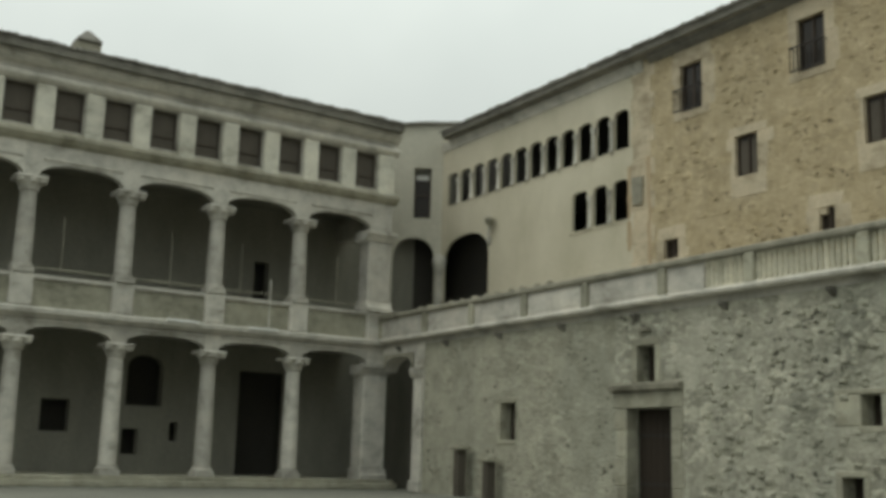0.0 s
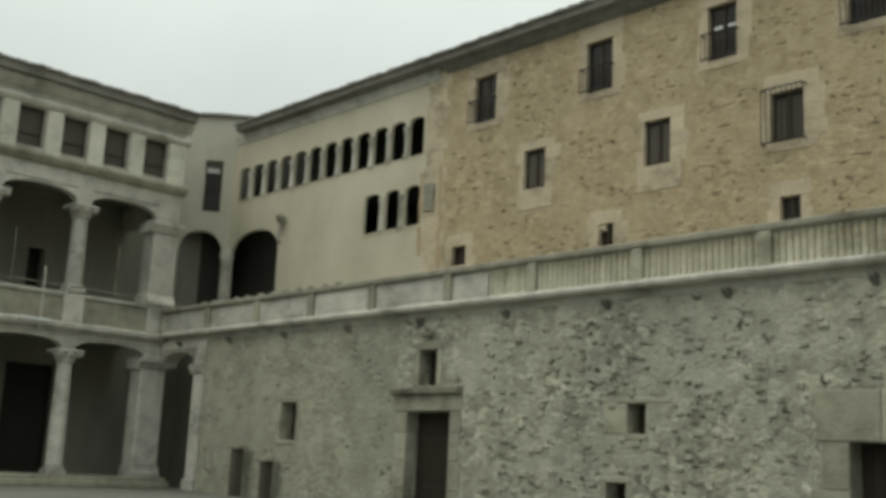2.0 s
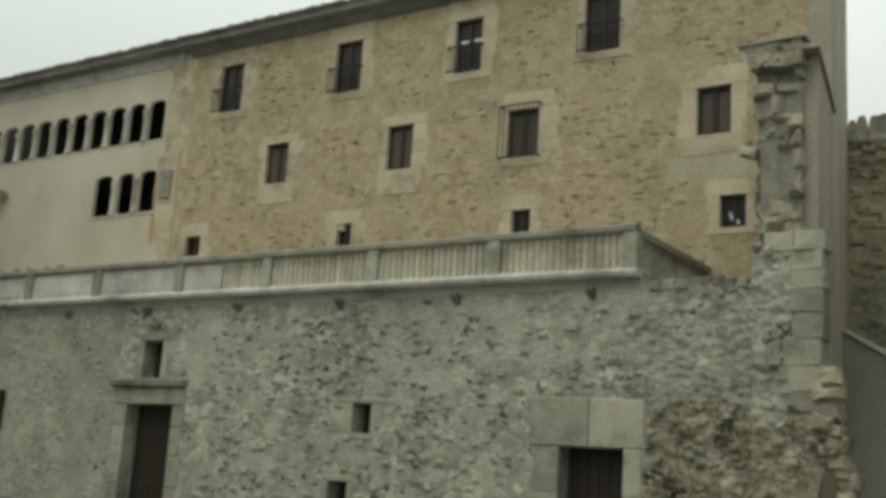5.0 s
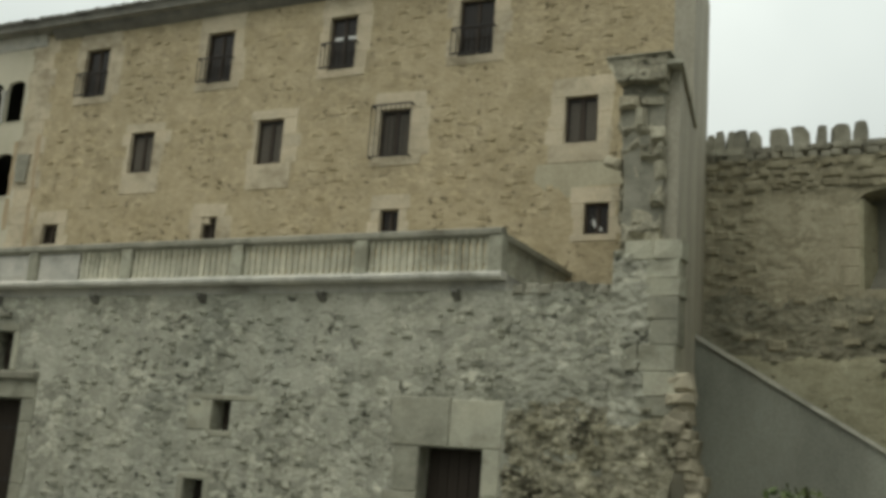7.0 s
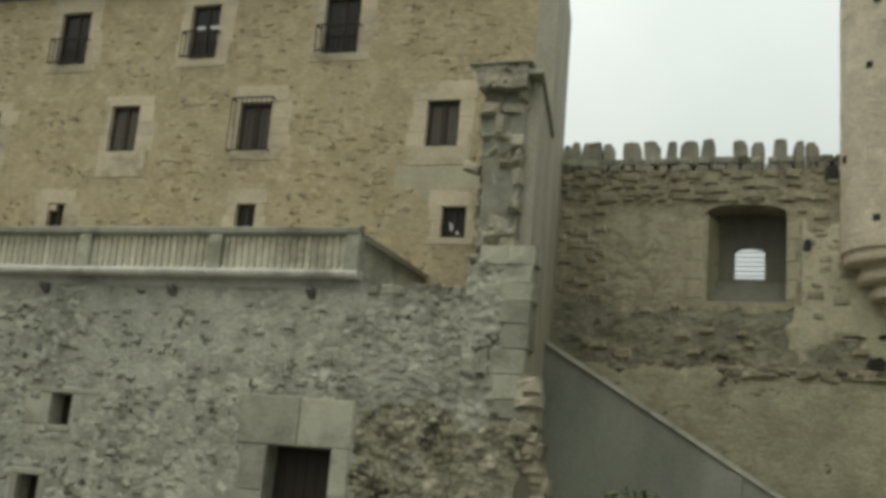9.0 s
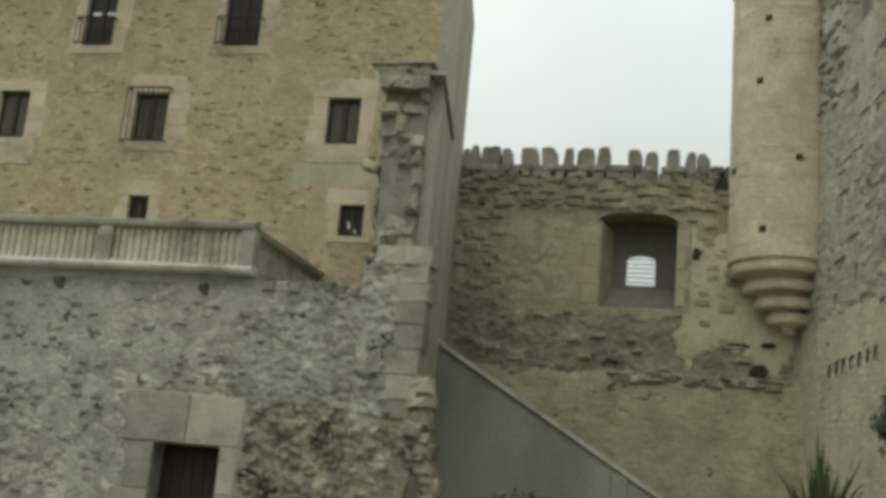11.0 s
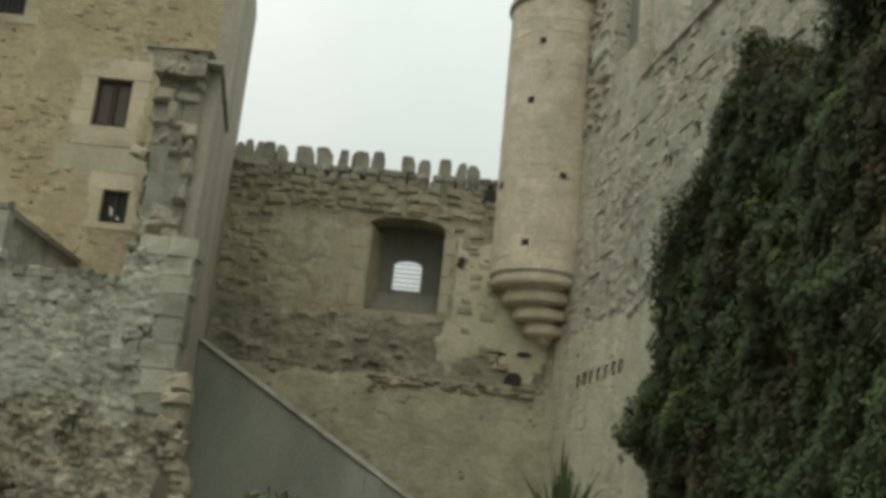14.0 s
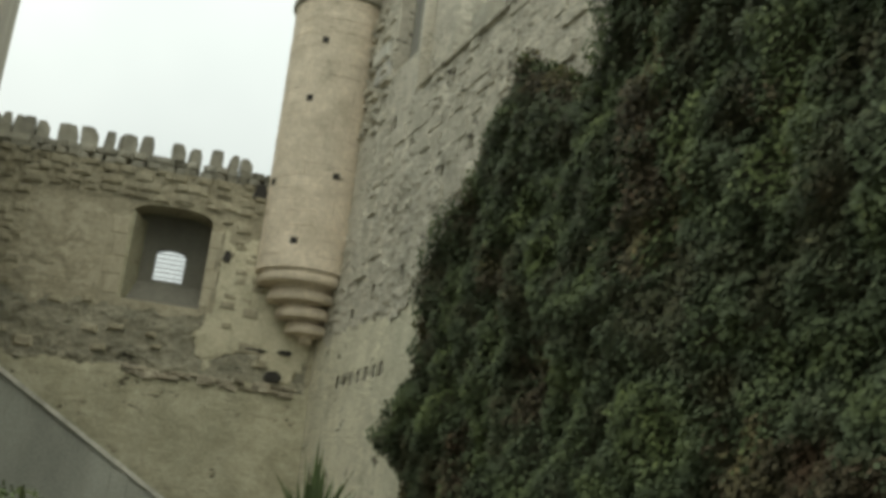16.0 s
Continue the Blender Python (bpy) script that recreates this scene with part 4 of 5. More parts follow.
while z < 6.1:
    h = r.uniform(0.42, 0.62)
    right = -6.55 + max(0.0, (2.6 - z)) * 0.14 + r.uniform(-0.1, 0.12)
    cut = r.uniform(-7.5, -7.1)
    for a, c in ((-8.0 + r.uniform(-0.3, 0.3), cut), (cut, right)):
        if c == cut and r.random() < 0.5:
            continue
        lay("quoin", r.choice(ASHLAR + ST_TRIM), cross, FRONT, (a + c) / 2, 0.42, z + h / 2, (c - a) * 1.04, 0.6, h * 1.05)
    z += h
lump = Build()
nu, nz = 16, 52
for fu in range(nu + 1):
    for fz in range(nz + 1):
        z = 5.95 + 4.2 * fz / nz
        w0 = -8.12 + 0.22 * noise.noise(Vector((1.3, 0.0, z * 1.4))) + 0.12 * noise.noise(Vector((5.0, 0.0, z * 4.0)))
        u = w0 + (-6.93 - w0) * fu / nu
        d = 0.62 + 0.5 * noise.noise(Vector((u * 1.1, 2.0, z * 1.6))) + 0.26 * noise.noise(Vector((u * 3.5, 4.0, z * 3.5))) + 0.08 * noise.noise(Vector((u * 9, 6.0, z * 9)))
        if fu in (0, nu):
            d += 0.5
        lump.v.append(LEAN.p(u, d, z))
lump.f = [(a * (nz + 1) + c, (a + 1) * (nz + 1) + c, (a + 1) * (nz + 1) + c + 1, a * (nz + 1) + c + 1) for a in range(nu) for c in range(nz)]
part("broken_core", lump, M_CORE, cross, "eroded broken masonry", True)
CORE = [rough_block(180 + k, M_CORE, 0.17, 0.12) for k in range(6)]
z = 6.0
while z < 10.25:
    h = r.uniform(0.3, 0.65)
    u = -8.14 + r.uniform(-0.06, 0.42)
    while u < -7.0:
        w = min(r.uniform(0.3, 0.8), -6.92 - u)
        if r.random() < 0.78:
            lay("stone", r.choice(CORE + RUIN[:1]), cross, LEAN, u + w / 2, 0.8 + r.uniform(-0.26, 0.14), z + h / 2, w, 0.7, h * r.uniform(0.85, 1.02), r.uniform(-0.06, 0.06))
        u += w
    z += h
for k in range(22):
    z = GROUND + 4.3 * k / 21
    lay("stone", r.choice(RUIN), cross, FRONT, -6.45 + 0.13 * max(0, 2.6 - z) + r.uniform(-0.2, 0.12), 0.4 + r.uniform(-0.15, 0.3), z, r.uniform(0.3, 0.6), 0.7, r.uniform(0.2, 0.4), r.uniform(-0.2, 0.2))
lay("stone", RUIN[0], cross, FRONT, -8.35, 0.5, 8.25, 0.4, 0.5, 0.22, 0.3)

# ---- stair wall ----
STAIR = Plane(0, 33.0, 1, 0, 0, 1)
stair = solid_thing("stair_wall", Build().prism(STAIR, [(-8.2, -1.5), (-8.2, 5.1), (2.85, -1.5)], 0, 0.35), M_STAIR, "grey rendered wall of a stair climbing to the house", "wall", kind="structure")
part("coping", Build().prism(STAIR, [(-8.2, 5.104), (-8.2, 5.25), (2.85, -1.35), (2.85, -1.496)], -0.1, 0.45), M_PALE, stair, "pale stone coping")
part("pier_strip", Build().box(STAIR, -2.55, -2.05, -0.07, -0.002, -1.5, 1.5, 0.02), M_STAIR, stair)

# ---- curtain wall with merlons ----
cwall = Build().holes(BACK, -9.5, 3.4, GROUND, 11.4, 0, 1.2, [(-3.62, -1.04, 7.0, 10.28)])
cwall.arch(BACK, -3.62, -1.04, 9.84, 10.24, 10.28, 0, 1.2, 14, 2.6)
curtain = solid_thing("wall_curtain", cwall, M_CURTAIN, "rough brown curtain wall with a deep window niche", "wall", kind="structure")
# niche back and sill are coloured dark for the recess's shade
part("niche_back", Build().holes(BACK, -3.9, -0.8, 6.6, 10.5, 1.204, 1.6, [(-2.74, -1.76, 8.0, 9.12)]).arch(BACK, -2.74, -1.76, 8.95, 9.115, 9.12, 1.204, 1.6, 8, 2.0), M_NICHE, curtain, "grey plaster back of the niche, darkened for its shade")
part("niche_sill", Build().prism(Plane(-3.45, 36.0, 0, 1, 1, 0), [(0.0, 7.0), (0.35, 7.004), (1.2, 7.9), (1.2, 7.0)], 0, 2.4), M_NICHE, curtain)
SPLAY = Plane(-3.616, 36.02, 1, 0, 0, 1)
sp = Build()
sp.add([SPLAY.p(0, 0, 7.0), SPLAY.p(0.1, 0, 7.0), SPLAY.p(0.42, 1.17, 7.0), SPLAY.p(0, 1.17, 7.0), SPLAY.p(0, 0, 9.9), SPLAY.p(0.1, 0, 9.9), SPLAY.p(0.42, 1.17, 9.9), SPLAY.p(0, 1.17, 9.9)], [(0, 1, 2, 3), (4, 5, 6, 7), (0, 1, 5, 4), (1, 2, 6, 5), (2, 3, 7, 6), (3, 0, 4, 7)])
part("splayed_reveal", sp, M_LOW, curtain, "brownish splayed side of the niche")
for k in range(6):
    part("bar", Build().box(BACK, -2.74, -1.76, 1.4, 1.415, 8.14 + 0.16 * k, 8.165 + 0.16 * k), M_IRON, curtain)
part("plaster_patch", Build().prism(BACK, [(-7.0, 7.7), (-6.3, 7.35), (-5.6, 7.5), (-4.9, 7.05), (-4.3, 7.2), (-4.15, 8.0), (-4.3, 8.8), (-4.2, 9.5), (-4.7, 9.95), (-5.5, 9.9), (-6.0, 10.1), (-6.7, 9.75), (-6.9, 9.0), (-6.75, 8.3)], -0.012, 0.05), M_PATCH, curtain, "worn ochre plaster patch")
for z0, z1, a, c in ((7.1, 7.7, -4.1, -0.75), (7.72, 8.3, -4.25, -0.62), (8.32, 9.05, -4.05, -0.78), (9.07, 9.65, -4.2, -0.66)):
    part("jamb_stone", Build().box(BACK, a, -3.616, -0.025, 0.4, z0, z1, 0.02), M_PATCH, curtain)
    part("jamb_stone", Build().box(BACK, -1.044, c, -0.025, 0.4, z0, z1, 0.02), M_PATCH, curtain)
part("lower_batter", Build().sweep(BACK, [(0.0, 4.95), (-0.1, 4.6), (-0.2, 3.6), (-0.5, GROUND), (0.0, GROUND)], -9.4, 2.9), M_LOW, curtain, "battered lower part of the wall")
def merlon_mesh(w, h, lean, cut):
    """An upright pointed stone: worn slanting head, leaning a little."""
    pl = Plane(0, 0, 1, 0, 0, 1)
    return Build().prism(pl, [(-w / 2, -EYE - 0.15), (w / 2, -EYE - 0.15), (w / 2 + lean * 0.4, -EYE + h * 0.62), (w / 2 + lean - cut, -EYE + h * 0.97), (lean - 0.02, -EYE + h), (-w / 2 + lean + 0.03, -EYE + h * 0.93), (-w / 2 + lean * 0.5, -EYE + h * 0.5)], 0, 0.5).mesh("merlon", M_WEATH)


for u, w, h, lean, cut, turn in ((-8.42, 0.26, 0.62, 0.03, 0.04, 0.1), (-8.11, 0.36, 0.74, 0.06, 0.1, 0.3), (-7.7, 0.3, 0.7, 0.02, 0.05, 0.5), (-7.38, 0.42, 0.72, 0.0, 0.03, 0.2), (-6.88, 0.4, 0.64, -0.05, 0.12, 0.4), (-6.12, 0.62, 0.68, -0.03, 0.08, 0.15), (-5.4, 0.56, 0.7, -0.1, 0.12, 0.2), (-4.79, 0.34, 0.68, 0.02, 0.04, 0.3), (-4.12, 0.5, 0.68, -0.02, 0.06, 0.7), (-3.62, 0.46, 0.74, 0.06, 0.1, 0.1), (-2.5, 0.44, 0.66, -0.08, 0.06, 0.2), (-1.94, 0.36, 0.58, -0.03, 0.04, 0.4), (-1.27, 0.42, 0.68, -0.02, 0.03, 0.15), (-0.7, 0.3, 0.6, 0.04, 0.06, 0.3), (-0.24, 0.38, 0.54, -0.07, 0.12, 0.2)):
    ob = new("merlon", merlon_mesh(w, h, lean, cut))
    ob.parent = curtain
    ob.location = BACK.p(u, 0.12, 11.82)
    ob.rotation_euler = (0, 0, turn * 0.6)
u = -9.2
while u < 1.8:
    w = rng.uniform(0.3, 0.7)
    for z in (11.5, 11.74):
        lay("cap_stone", rng.choice(ST_WEATH), curtain, BACK, u + w / 2 + rng.uniform(-0.1, 0.1), 0.5, z, w * 1.05, 1.1, 0.29, rng.uniform(-0.05, 0.05))
    u += w
for k in range(46):
    lay("stone", rng.choice(RUIN), curtain, BACK, rng.uniform(-3.0, 2.2), 0.05 - rng.uniform(0.0, 0.12), 4.72 + rng.uniform(-0.1, 0.14), rng.uniform(0.25, 0.6), 0.4, rng.uniform(0.1, 0.2), rng.uniform(-0.1, 0.1))

# ---- turret ----
turret = thing("turret", "round ochre stone turret on stepped corbels", "turret")
tx, ty = 2.22, 35.7
body = part("shaft", Build().lathe(tx, ty, [(1.54, 8.3), (1.6, 8.5), (1.61, 12), (1.68, 16.4), (1.72, 20)], 36), M_TURRET, turret, smooth=True)
part("string_course", Build().lathe(tx, ty, [(1.7, 17.9), (1.82, 17.98), (1.82, 18.12), (1.7, 18.2)], 36), M_WEATH, turret, smooth=True)
rings = [(1.58, 8.06, 0.0), (1.24, 7.54, 0.06), (0.98, 7.05, 0.16), (0.72, 6.6, 0.28)]
for rad, zb, sh in rings:
    cove = [(rad - 0.52, zb - 0.26), (rad - 0.47, zb - 0.03), (rad - 0.3, zb - 0.01), (rad - 0.04, zb)]
    part("corbel_ring", Build().lathe(tx + sh, ty + sh * 0.35, cove + [(rad, zb + 0.05), (rad, zb + 0.22), (rad - 0.03, zb + 0.3), (rad - 0.12, zb + 0.33), (rad - 0.5, zb + 0.34)], 36), M_TURRET, turret, "stepped stone corbel ring", True)
course = []
for wd_ in (0.3, 0.42, 0.55):
    bl = Build()
    for t_ in (0, 1, 2, 3):
        a_ = wd_ * (t_ / 3 - 0.5)
        for rad, hz in ((1.5, -0.5), (1.666, -0.5), (1.67, -0.488), (1.67, 0.488), (1.666, 0.5), (1.5, 0.5)):
            bl.v.append((rad * math.cos(a_), rad * math.sin(a_), hz))
    for t_ in range(3):
        for k in range(6):
            bl.f.append((t_ * 6 + k, t_ * 6 + (k + 1) % 6, t_ * 6 + 6 + (k + 1) % 6, t_ * 6 + 6 + k))
    bl.f += [(5, 4, 3, 2, 1, 0), (18, 19, 20, 21, 22, 23)]
    course.append((wd_, bl.mesh("block", M_TURRET)))
r = random.Random(88)
z = 8.44
while z < 17.8:
    h = r.uniform(0.34, 0.56)
    a = -3.7 + r.uniform(0, 0.3)
    while a < -0.6:
        wd_, me = r.choice(course)
        ob = new("block", me)
        ob.parent = turret
        grow = (1.0 + 0.02 * (z - 9) / 9) + r.uniform(-0.003, 0.003)
        ob.location = (tx, ty, z + h / 2 + EYE)
        ob.rotation_euler = (0, 0, a + wd_ / 2)
        ob.scale = (grow, grow, h - (r.choice((0.0, 0.02, 0.05)) if z > 15.6 else r.choice((0.0, 0.0, 0.0, 0.0, 0.0, 0.0, 0.0, 0.02))))
        a += wd_ + r.choice((0.0, 0.0, 0.0, 0.006))
    z += h
# proud near-black plugs stand in for the shade of putlog holes
for a, z in ((-1.95, 16.3), (-2.75, 11.4), (-1.98, 9.3), (-1.35, 11.6), (-2.1, 14.2), (-1.6, 18.9)):
    rad = 1.675 + 0.02 * (z - 9) / 9 * 1.65
    pl = Plane(tx + rad * math.cos(a), ty + rad * math.sin(a), -math.sin(a), math.cos(a), -math.cos(a), -math.sin(a))
    part("putlog_hole", Build().box(pl, -0.11, 0.11, -0.016, 0.3, z - 0.11, z + 0.1, 0.008), M_SHADE, turret, "dark square plug painted as the shade of a putlog hole")

# ---- side wall on the right with its upper works ----
holes_r = [(2.9 + 0.62 * k, 3.12 + 0.62 * k, 4.68, 5.02) for k in range(7)] + [(0.95, 1.25, 6.6, 7.0), (3.2, 3.5, 6.7, 7.05), (4.9, 5.2, 7.1, 7.55), (7.1, 7.45, 7.15, 7.65), (9.2, 9.5, 9.6, 9.95), (9.2, 9.5, 12.3, 12.65), (5.9, 6.2, 9.45, 9.7), (10.95, 11.25, 9.85, 10.2), (4.85, 5.15, 12.35, 12.8), (6.6, 6.85, 11.3, 11.55)]
side = solid_thing("wall_side", Build().holes(SIDE, -1.2, 44, GROUND, 13.0, 0, 1.2, holes_r), M_RIGHT, "pale rubble side wall with putlog holes", "wall", kind="structure")
# dark sheet paints the shade at the backs of the holes
part("hole_back", Build().box(SIDE, 0.5, 13, 1.204, 1.4, 4.4, 12.9), M_SHADE, side)
part("ledge", Build().sweep(SIDE, [(0.0, 12.99), (-0.13, 13.02), (-0.14, 13.08), (0.6, 13.2), (0.6, 12.99)], 7.0, 44), M_RIGHT, side, "weathered stone ledge")
part("upper_wall", Build().box(SIDE, 0.6, 4.05, 0.02, 1.2, 12.99, 19.0), M_RIGHT, side)
part("upper_wall", Build().box(SIDE, 4.05, 6.5, 0.02, 1.2, 12.99, 14.5), M_RIGHT, side)
# shade of the recess put into the wall's colour
part("recess_wall", Build().box(SIDE, 4.05, 6.25, 0.5, 1.2, 14.5, 19.0), M_SHADEPL, side, "smooth grey recessed wall with its shade in the colour")
part("upper_wall", Build().box(SIDE, 6.25, 6.5, 0.02, 1.2, 14.5, 19.0), M_RIGHT, side)
part("pale_block", Build().box(SIDE, 2.3, 3.7, -0.14, 0.2, 15.35, 15.85, 0.04), M_PALE, side, "pale dressed block")
part("pale_block", Build().box(SIDE, 2.6, 3.9, -0.08, 0.2, 14.6, 15.2, 0.04), M_STONE, side)
part("upper_wall", Build().box(SIDE, 6.5, 8.4, 0.3, 1.2, 13.2, 16.2, 0.06), M_RIGHT, side)
r = random.Random(61)
for k in range(26):
    z = 12.9 + 5.6 * k / 25
    for u in (r.uniform(1.3, 2.2), r.uniform(2.6, 3.7)):
        if r.random() < 0.75:
            lay("stone", r.choice(ST_RIGHT), side, SIDE, u, 0.1 - r.uniform(0.0, 0.1), z, r.uniform(0.5, 1.1), 0.3, r.uniform(0.14, 0.24), r.uniform(-0.06, 0.06))
for k in range(16):
    u = 9.3 + 2.1 * k
    part("merlon", Build().box(SIDE, u, u + 1.2, 0.35, 1.1, 13.19, 14.5 + 0.15 * math.sin(k * 2.3), 0.08), M_WEATH, side)
BLOCK = [rough_block(170 + k, M_RIGHT, 0.05, 0.02) for k in range(6)]
r = random.Random(33)
z = 7.4
while z < 12.75:
    h = r.uniform(0.4, 0.58)
    u = 3.2 + r.uniform(0, 0.6)
    while u < 16.5:
        w = r.uniform(0.55, 1.25)
        if r.random() > 0.5 and not any(q[0] - 0.05 < u + w and u < q[1] + 0.05 and q[2] - 0.05 < z + h and z < q[3] + 0.05 for q in holes_r):
            lay("block", r.choice(BLOCK), side, SIDE, u + w / 2, 0.17 - r.uniform(0.0, 0.11), z + h / 2, w - 0.05, 0.3, h - 0.05, r.uniform(-0.015, 0.015))
        u += w
    z += h
for k in range(46):
    z, u, w = r.uniform(6.7, 12.6), r.uniform(1.2, 11.5), r.uniform(0.3, 0.7)
    if not any(q[0] - w < u < q[1] + w and q[2] - 0.4 < z < q[3] + 0.4 for q in holes_r):
        lay("stone", r.choice(ST_RIGHT), side, SIDE, u, 0.15 - r.uniform(0.02, 0.07), z, w, 0.3, r.uniform(0.2, 0.35), r.uniform(-0.05, 0.05))

# ---- ivy over the side wall ----
IVY_Z = [-1.5, 1.7, 2.6, 3.0, 3.7, 5.5, 6.9, 7.4, 8.1, 8.7, 9.3, 9.7, 10.3, 11.0, 11.6]
IVY_E = [10.8, 10.5, 9.0, 9.2, 9.8, 10.6, 10.6, 11.4, 12.2, 12.8, 13.1, 13.8, 14.3, 14.6, 14.5]
IVY_S = [9.0, 14.0, 14.6, 15.2, 17.0, 18.2, 18.8, 19.3, 20.5, 24.0, 40.0]
IVY_T = [11.4, 11.4, 11.1, 10.4, 9.5, 8.8, 9.2, 11.2, 12.6, 13.8, 14.2]


def ivy_room(s, z):
    """How far (s, z) lies inside the ivy's outline, in metres, and how thick it grows there."""
    wav = 0.35 * noise.noise(Vector((s * 1.1, z * 1.1, 3.0))) + 0.2 * noise.noise(Vector((s * 3.1, z * 3.1, 7.0)))
    room = min(s - float(np.interp(z, IVY_Z, IVY_E)), float(np.interp(s, IVY_S, IVY_T)) - z) + wav
    bulge = 0.5 + 0.5 * noise.noise(Vector((s * 0.55, z * 0.55, 11.0))) + 0.5 * noise.noise(Vector((s * 1.3, z * 1.3, 5.0))) + 0.22 * noise.noise(Vector((s * 3.2, z * 3.2, 9.0)))
    return room, min(1.0, max(0.0, room) * 1.1) * (0.55 + 0.75 * bulge) + 0.06 * max(0.0, min(s - 15, 8))


r = random.Random(5)
ivy = thing("ivy", "dense dark green ivy covering the side wall", "ivy", kind="stuff")
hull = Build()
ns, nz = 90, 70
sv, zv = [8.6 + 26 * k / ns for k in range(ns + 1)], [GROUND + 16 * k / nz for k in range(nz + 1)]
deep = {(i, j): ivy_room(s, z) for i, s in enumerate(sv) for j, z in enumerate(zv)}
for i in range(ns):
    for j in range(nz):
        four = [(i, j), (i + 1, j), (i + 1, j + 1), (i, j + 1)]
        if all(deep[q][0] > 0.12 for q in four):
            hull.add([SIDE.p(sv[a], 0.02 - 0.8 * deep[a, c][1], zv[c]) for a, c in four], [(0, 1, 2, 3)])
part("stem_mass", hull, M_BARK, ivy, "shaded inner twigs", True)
lv, lf, dv, df = [], [], [], []
made = 0
while made < 180000:
    s, z = r.uniform(8.6, 34), r.uniform(GROUND, 14.3)
    if s > 27 and r.random() < 0.75:
        continue
    room, thick = ivy_room(s, z)
    if room < -0.12:
        continue
    d = -thick * r.uniform(0.8, 1.04) - 0.05
    if room < 0.3:
        d -= r.uniform(0, 0.35)
        s -= r.uniform(0, 0.25)
    c = Vector(SIDE.p(s, d, z))
    nrm = Vector((-0.981 + r.uniform(-0.55, 0.55), -0.195 + r.uniform(-0.55, 0.55), 0.5 + r.uniform(-0.55, 0.55))).normalized()
    a = nrm.cross(Vector((r.uniform(-1, 1), r.uniform(-1, 1), r.uniform(-1, 1)))).normalized()
    b = nrm.cross(a)
    q = r.uniform(0.035, 0.072)
    dry = noise.noise(Vector((s * 0.45, z * 0.45, 21.0))) + 0.6 * max(0.0, 0.9 - room) + 0.25 * noise.noise(Vector((s * 1.7, z * 1.7, 23.0)))
    vv, ff = (dv, df) if dry > 0.3 + r.uniform(-0.15, 0.15) else (lv, lf)
    k = len(vv)
    vv += [c - a * q, c + b * q * 0.62, c + a * q * 1.1, c - b * q * 0.62]
    ff.append((k, k + 1, k + 2, k + 3))
    made += 1
for k in range(300):
    z = r.uniform(GROUND, 11.0)
    s0 = float(np.interp(z, IVY_Z, IVY_E)) + r.uniform(-0.1, 0.3)
    if r.random() < 0.3:
        s0 = r.uniform(15, 19.5)
        z = float(np.interp(s0, IVY_S, IVY_T)) - 0.1
    ds, dz, ln = r.uniform(-1, 0.1), r.uniform(-0.5, 0.7), r.choice((0.3, 0.5, 0.6, 1.0)) * r.uniform(0.6, 1.1)
    for m in range(14):
        t = m / 13
        c = Vector(SIDE.p(s0 + ds * ln * t + r.uniform(-0.06, 0.06), -0.15 - 0.3 * r.random(), z + dz * ln * t + r.uniform(-0.06, 0.06)))
        a = Vector((r.uniform(-1, 1), r.uniform(-1, 1), r.uniform(-1, 1))).normalized()
        e = a.cross(Vector((r.uniform(-1, 1), r.uniform(-1, 1), r.uniform(-1, 1)))).normalized()
        q, n0 = r.uniform(0.05, 0.09), len(lv)
        lv += [c - a * q, c + e * q * 0.6, c + a * q, c - e * q * 0.6]
        lf.append((n0, n0 + 1, n0 + 2, n0 + 3))
for name, vv, ff, material, label in (("leaves", lv, lf, M_LEAF, ""), ("dry_leaves", dv, df, M_DRYLEAF, "brownish drying leaves")):
    me = bpy.data.meshes.new(name)
    me.from_pydata([tuple(v) for v in vv], [], ff)
    me.materials.append(material)
    ob = new(name, me)
    ob.parent = ivy
    tagged(ob, label, kind="stuff")


# ---- plants by the stair ----
def blades(name, x, y, z0, height, n, spread, seed, label):
    r = random.Random(seed)
    p_ = thing(name, label, "plant", at=(0, 0, 0))
    part("stem", Build().lathe(x, y, [(0.12, z0), (0.09, z0 + height * 0.35), (0.05, z0 + height * 0.5)], 8), M_BARK, p_)
    b = Build()
    for k in range(n):
        a, lean = r.uniform(0, 6.28), r.uniform(0.1, 1.0)
        ln = height * r.uniform(0.45, 0.65)
        base = Vector((x, y, z0 + EYE + height * r.uniform(0.3, 0.5)))
        out = Vector((math.cos(a), math.sin(a), 0))
        sd = Vector((-math.sin(a), math.cos(a), 0)) * 0.028
        pts = [base + out * ln * lean * t * spread + Vector((0, 0, ln * (t - 0.35 * lean * t * t))) for t in (0, 0.4, 0.75, 1)]
        vs = []
        for p, w in zip(pts, (1, 1.1, 0.8, 0.05)):
            vs += [tuple(p - sd * w), tuple(p + sd * w)]
        b.add(vs, [(0, 1, 3, 2), (2, 3, 5, 4), (4, 5, 7, 6)])
    part("leaves", b, M_BLADE, p_)
    return p_


blades("yucca", 1.3, 13.4, GROUND, 2.6, 90, 0.42, 3, "spiky green yucca plant standing by the wall")
sh = thing("shrub", "low yellow-green shrub in front of the stair wall", "shrub")
r = random.Random(9)
b = Build()
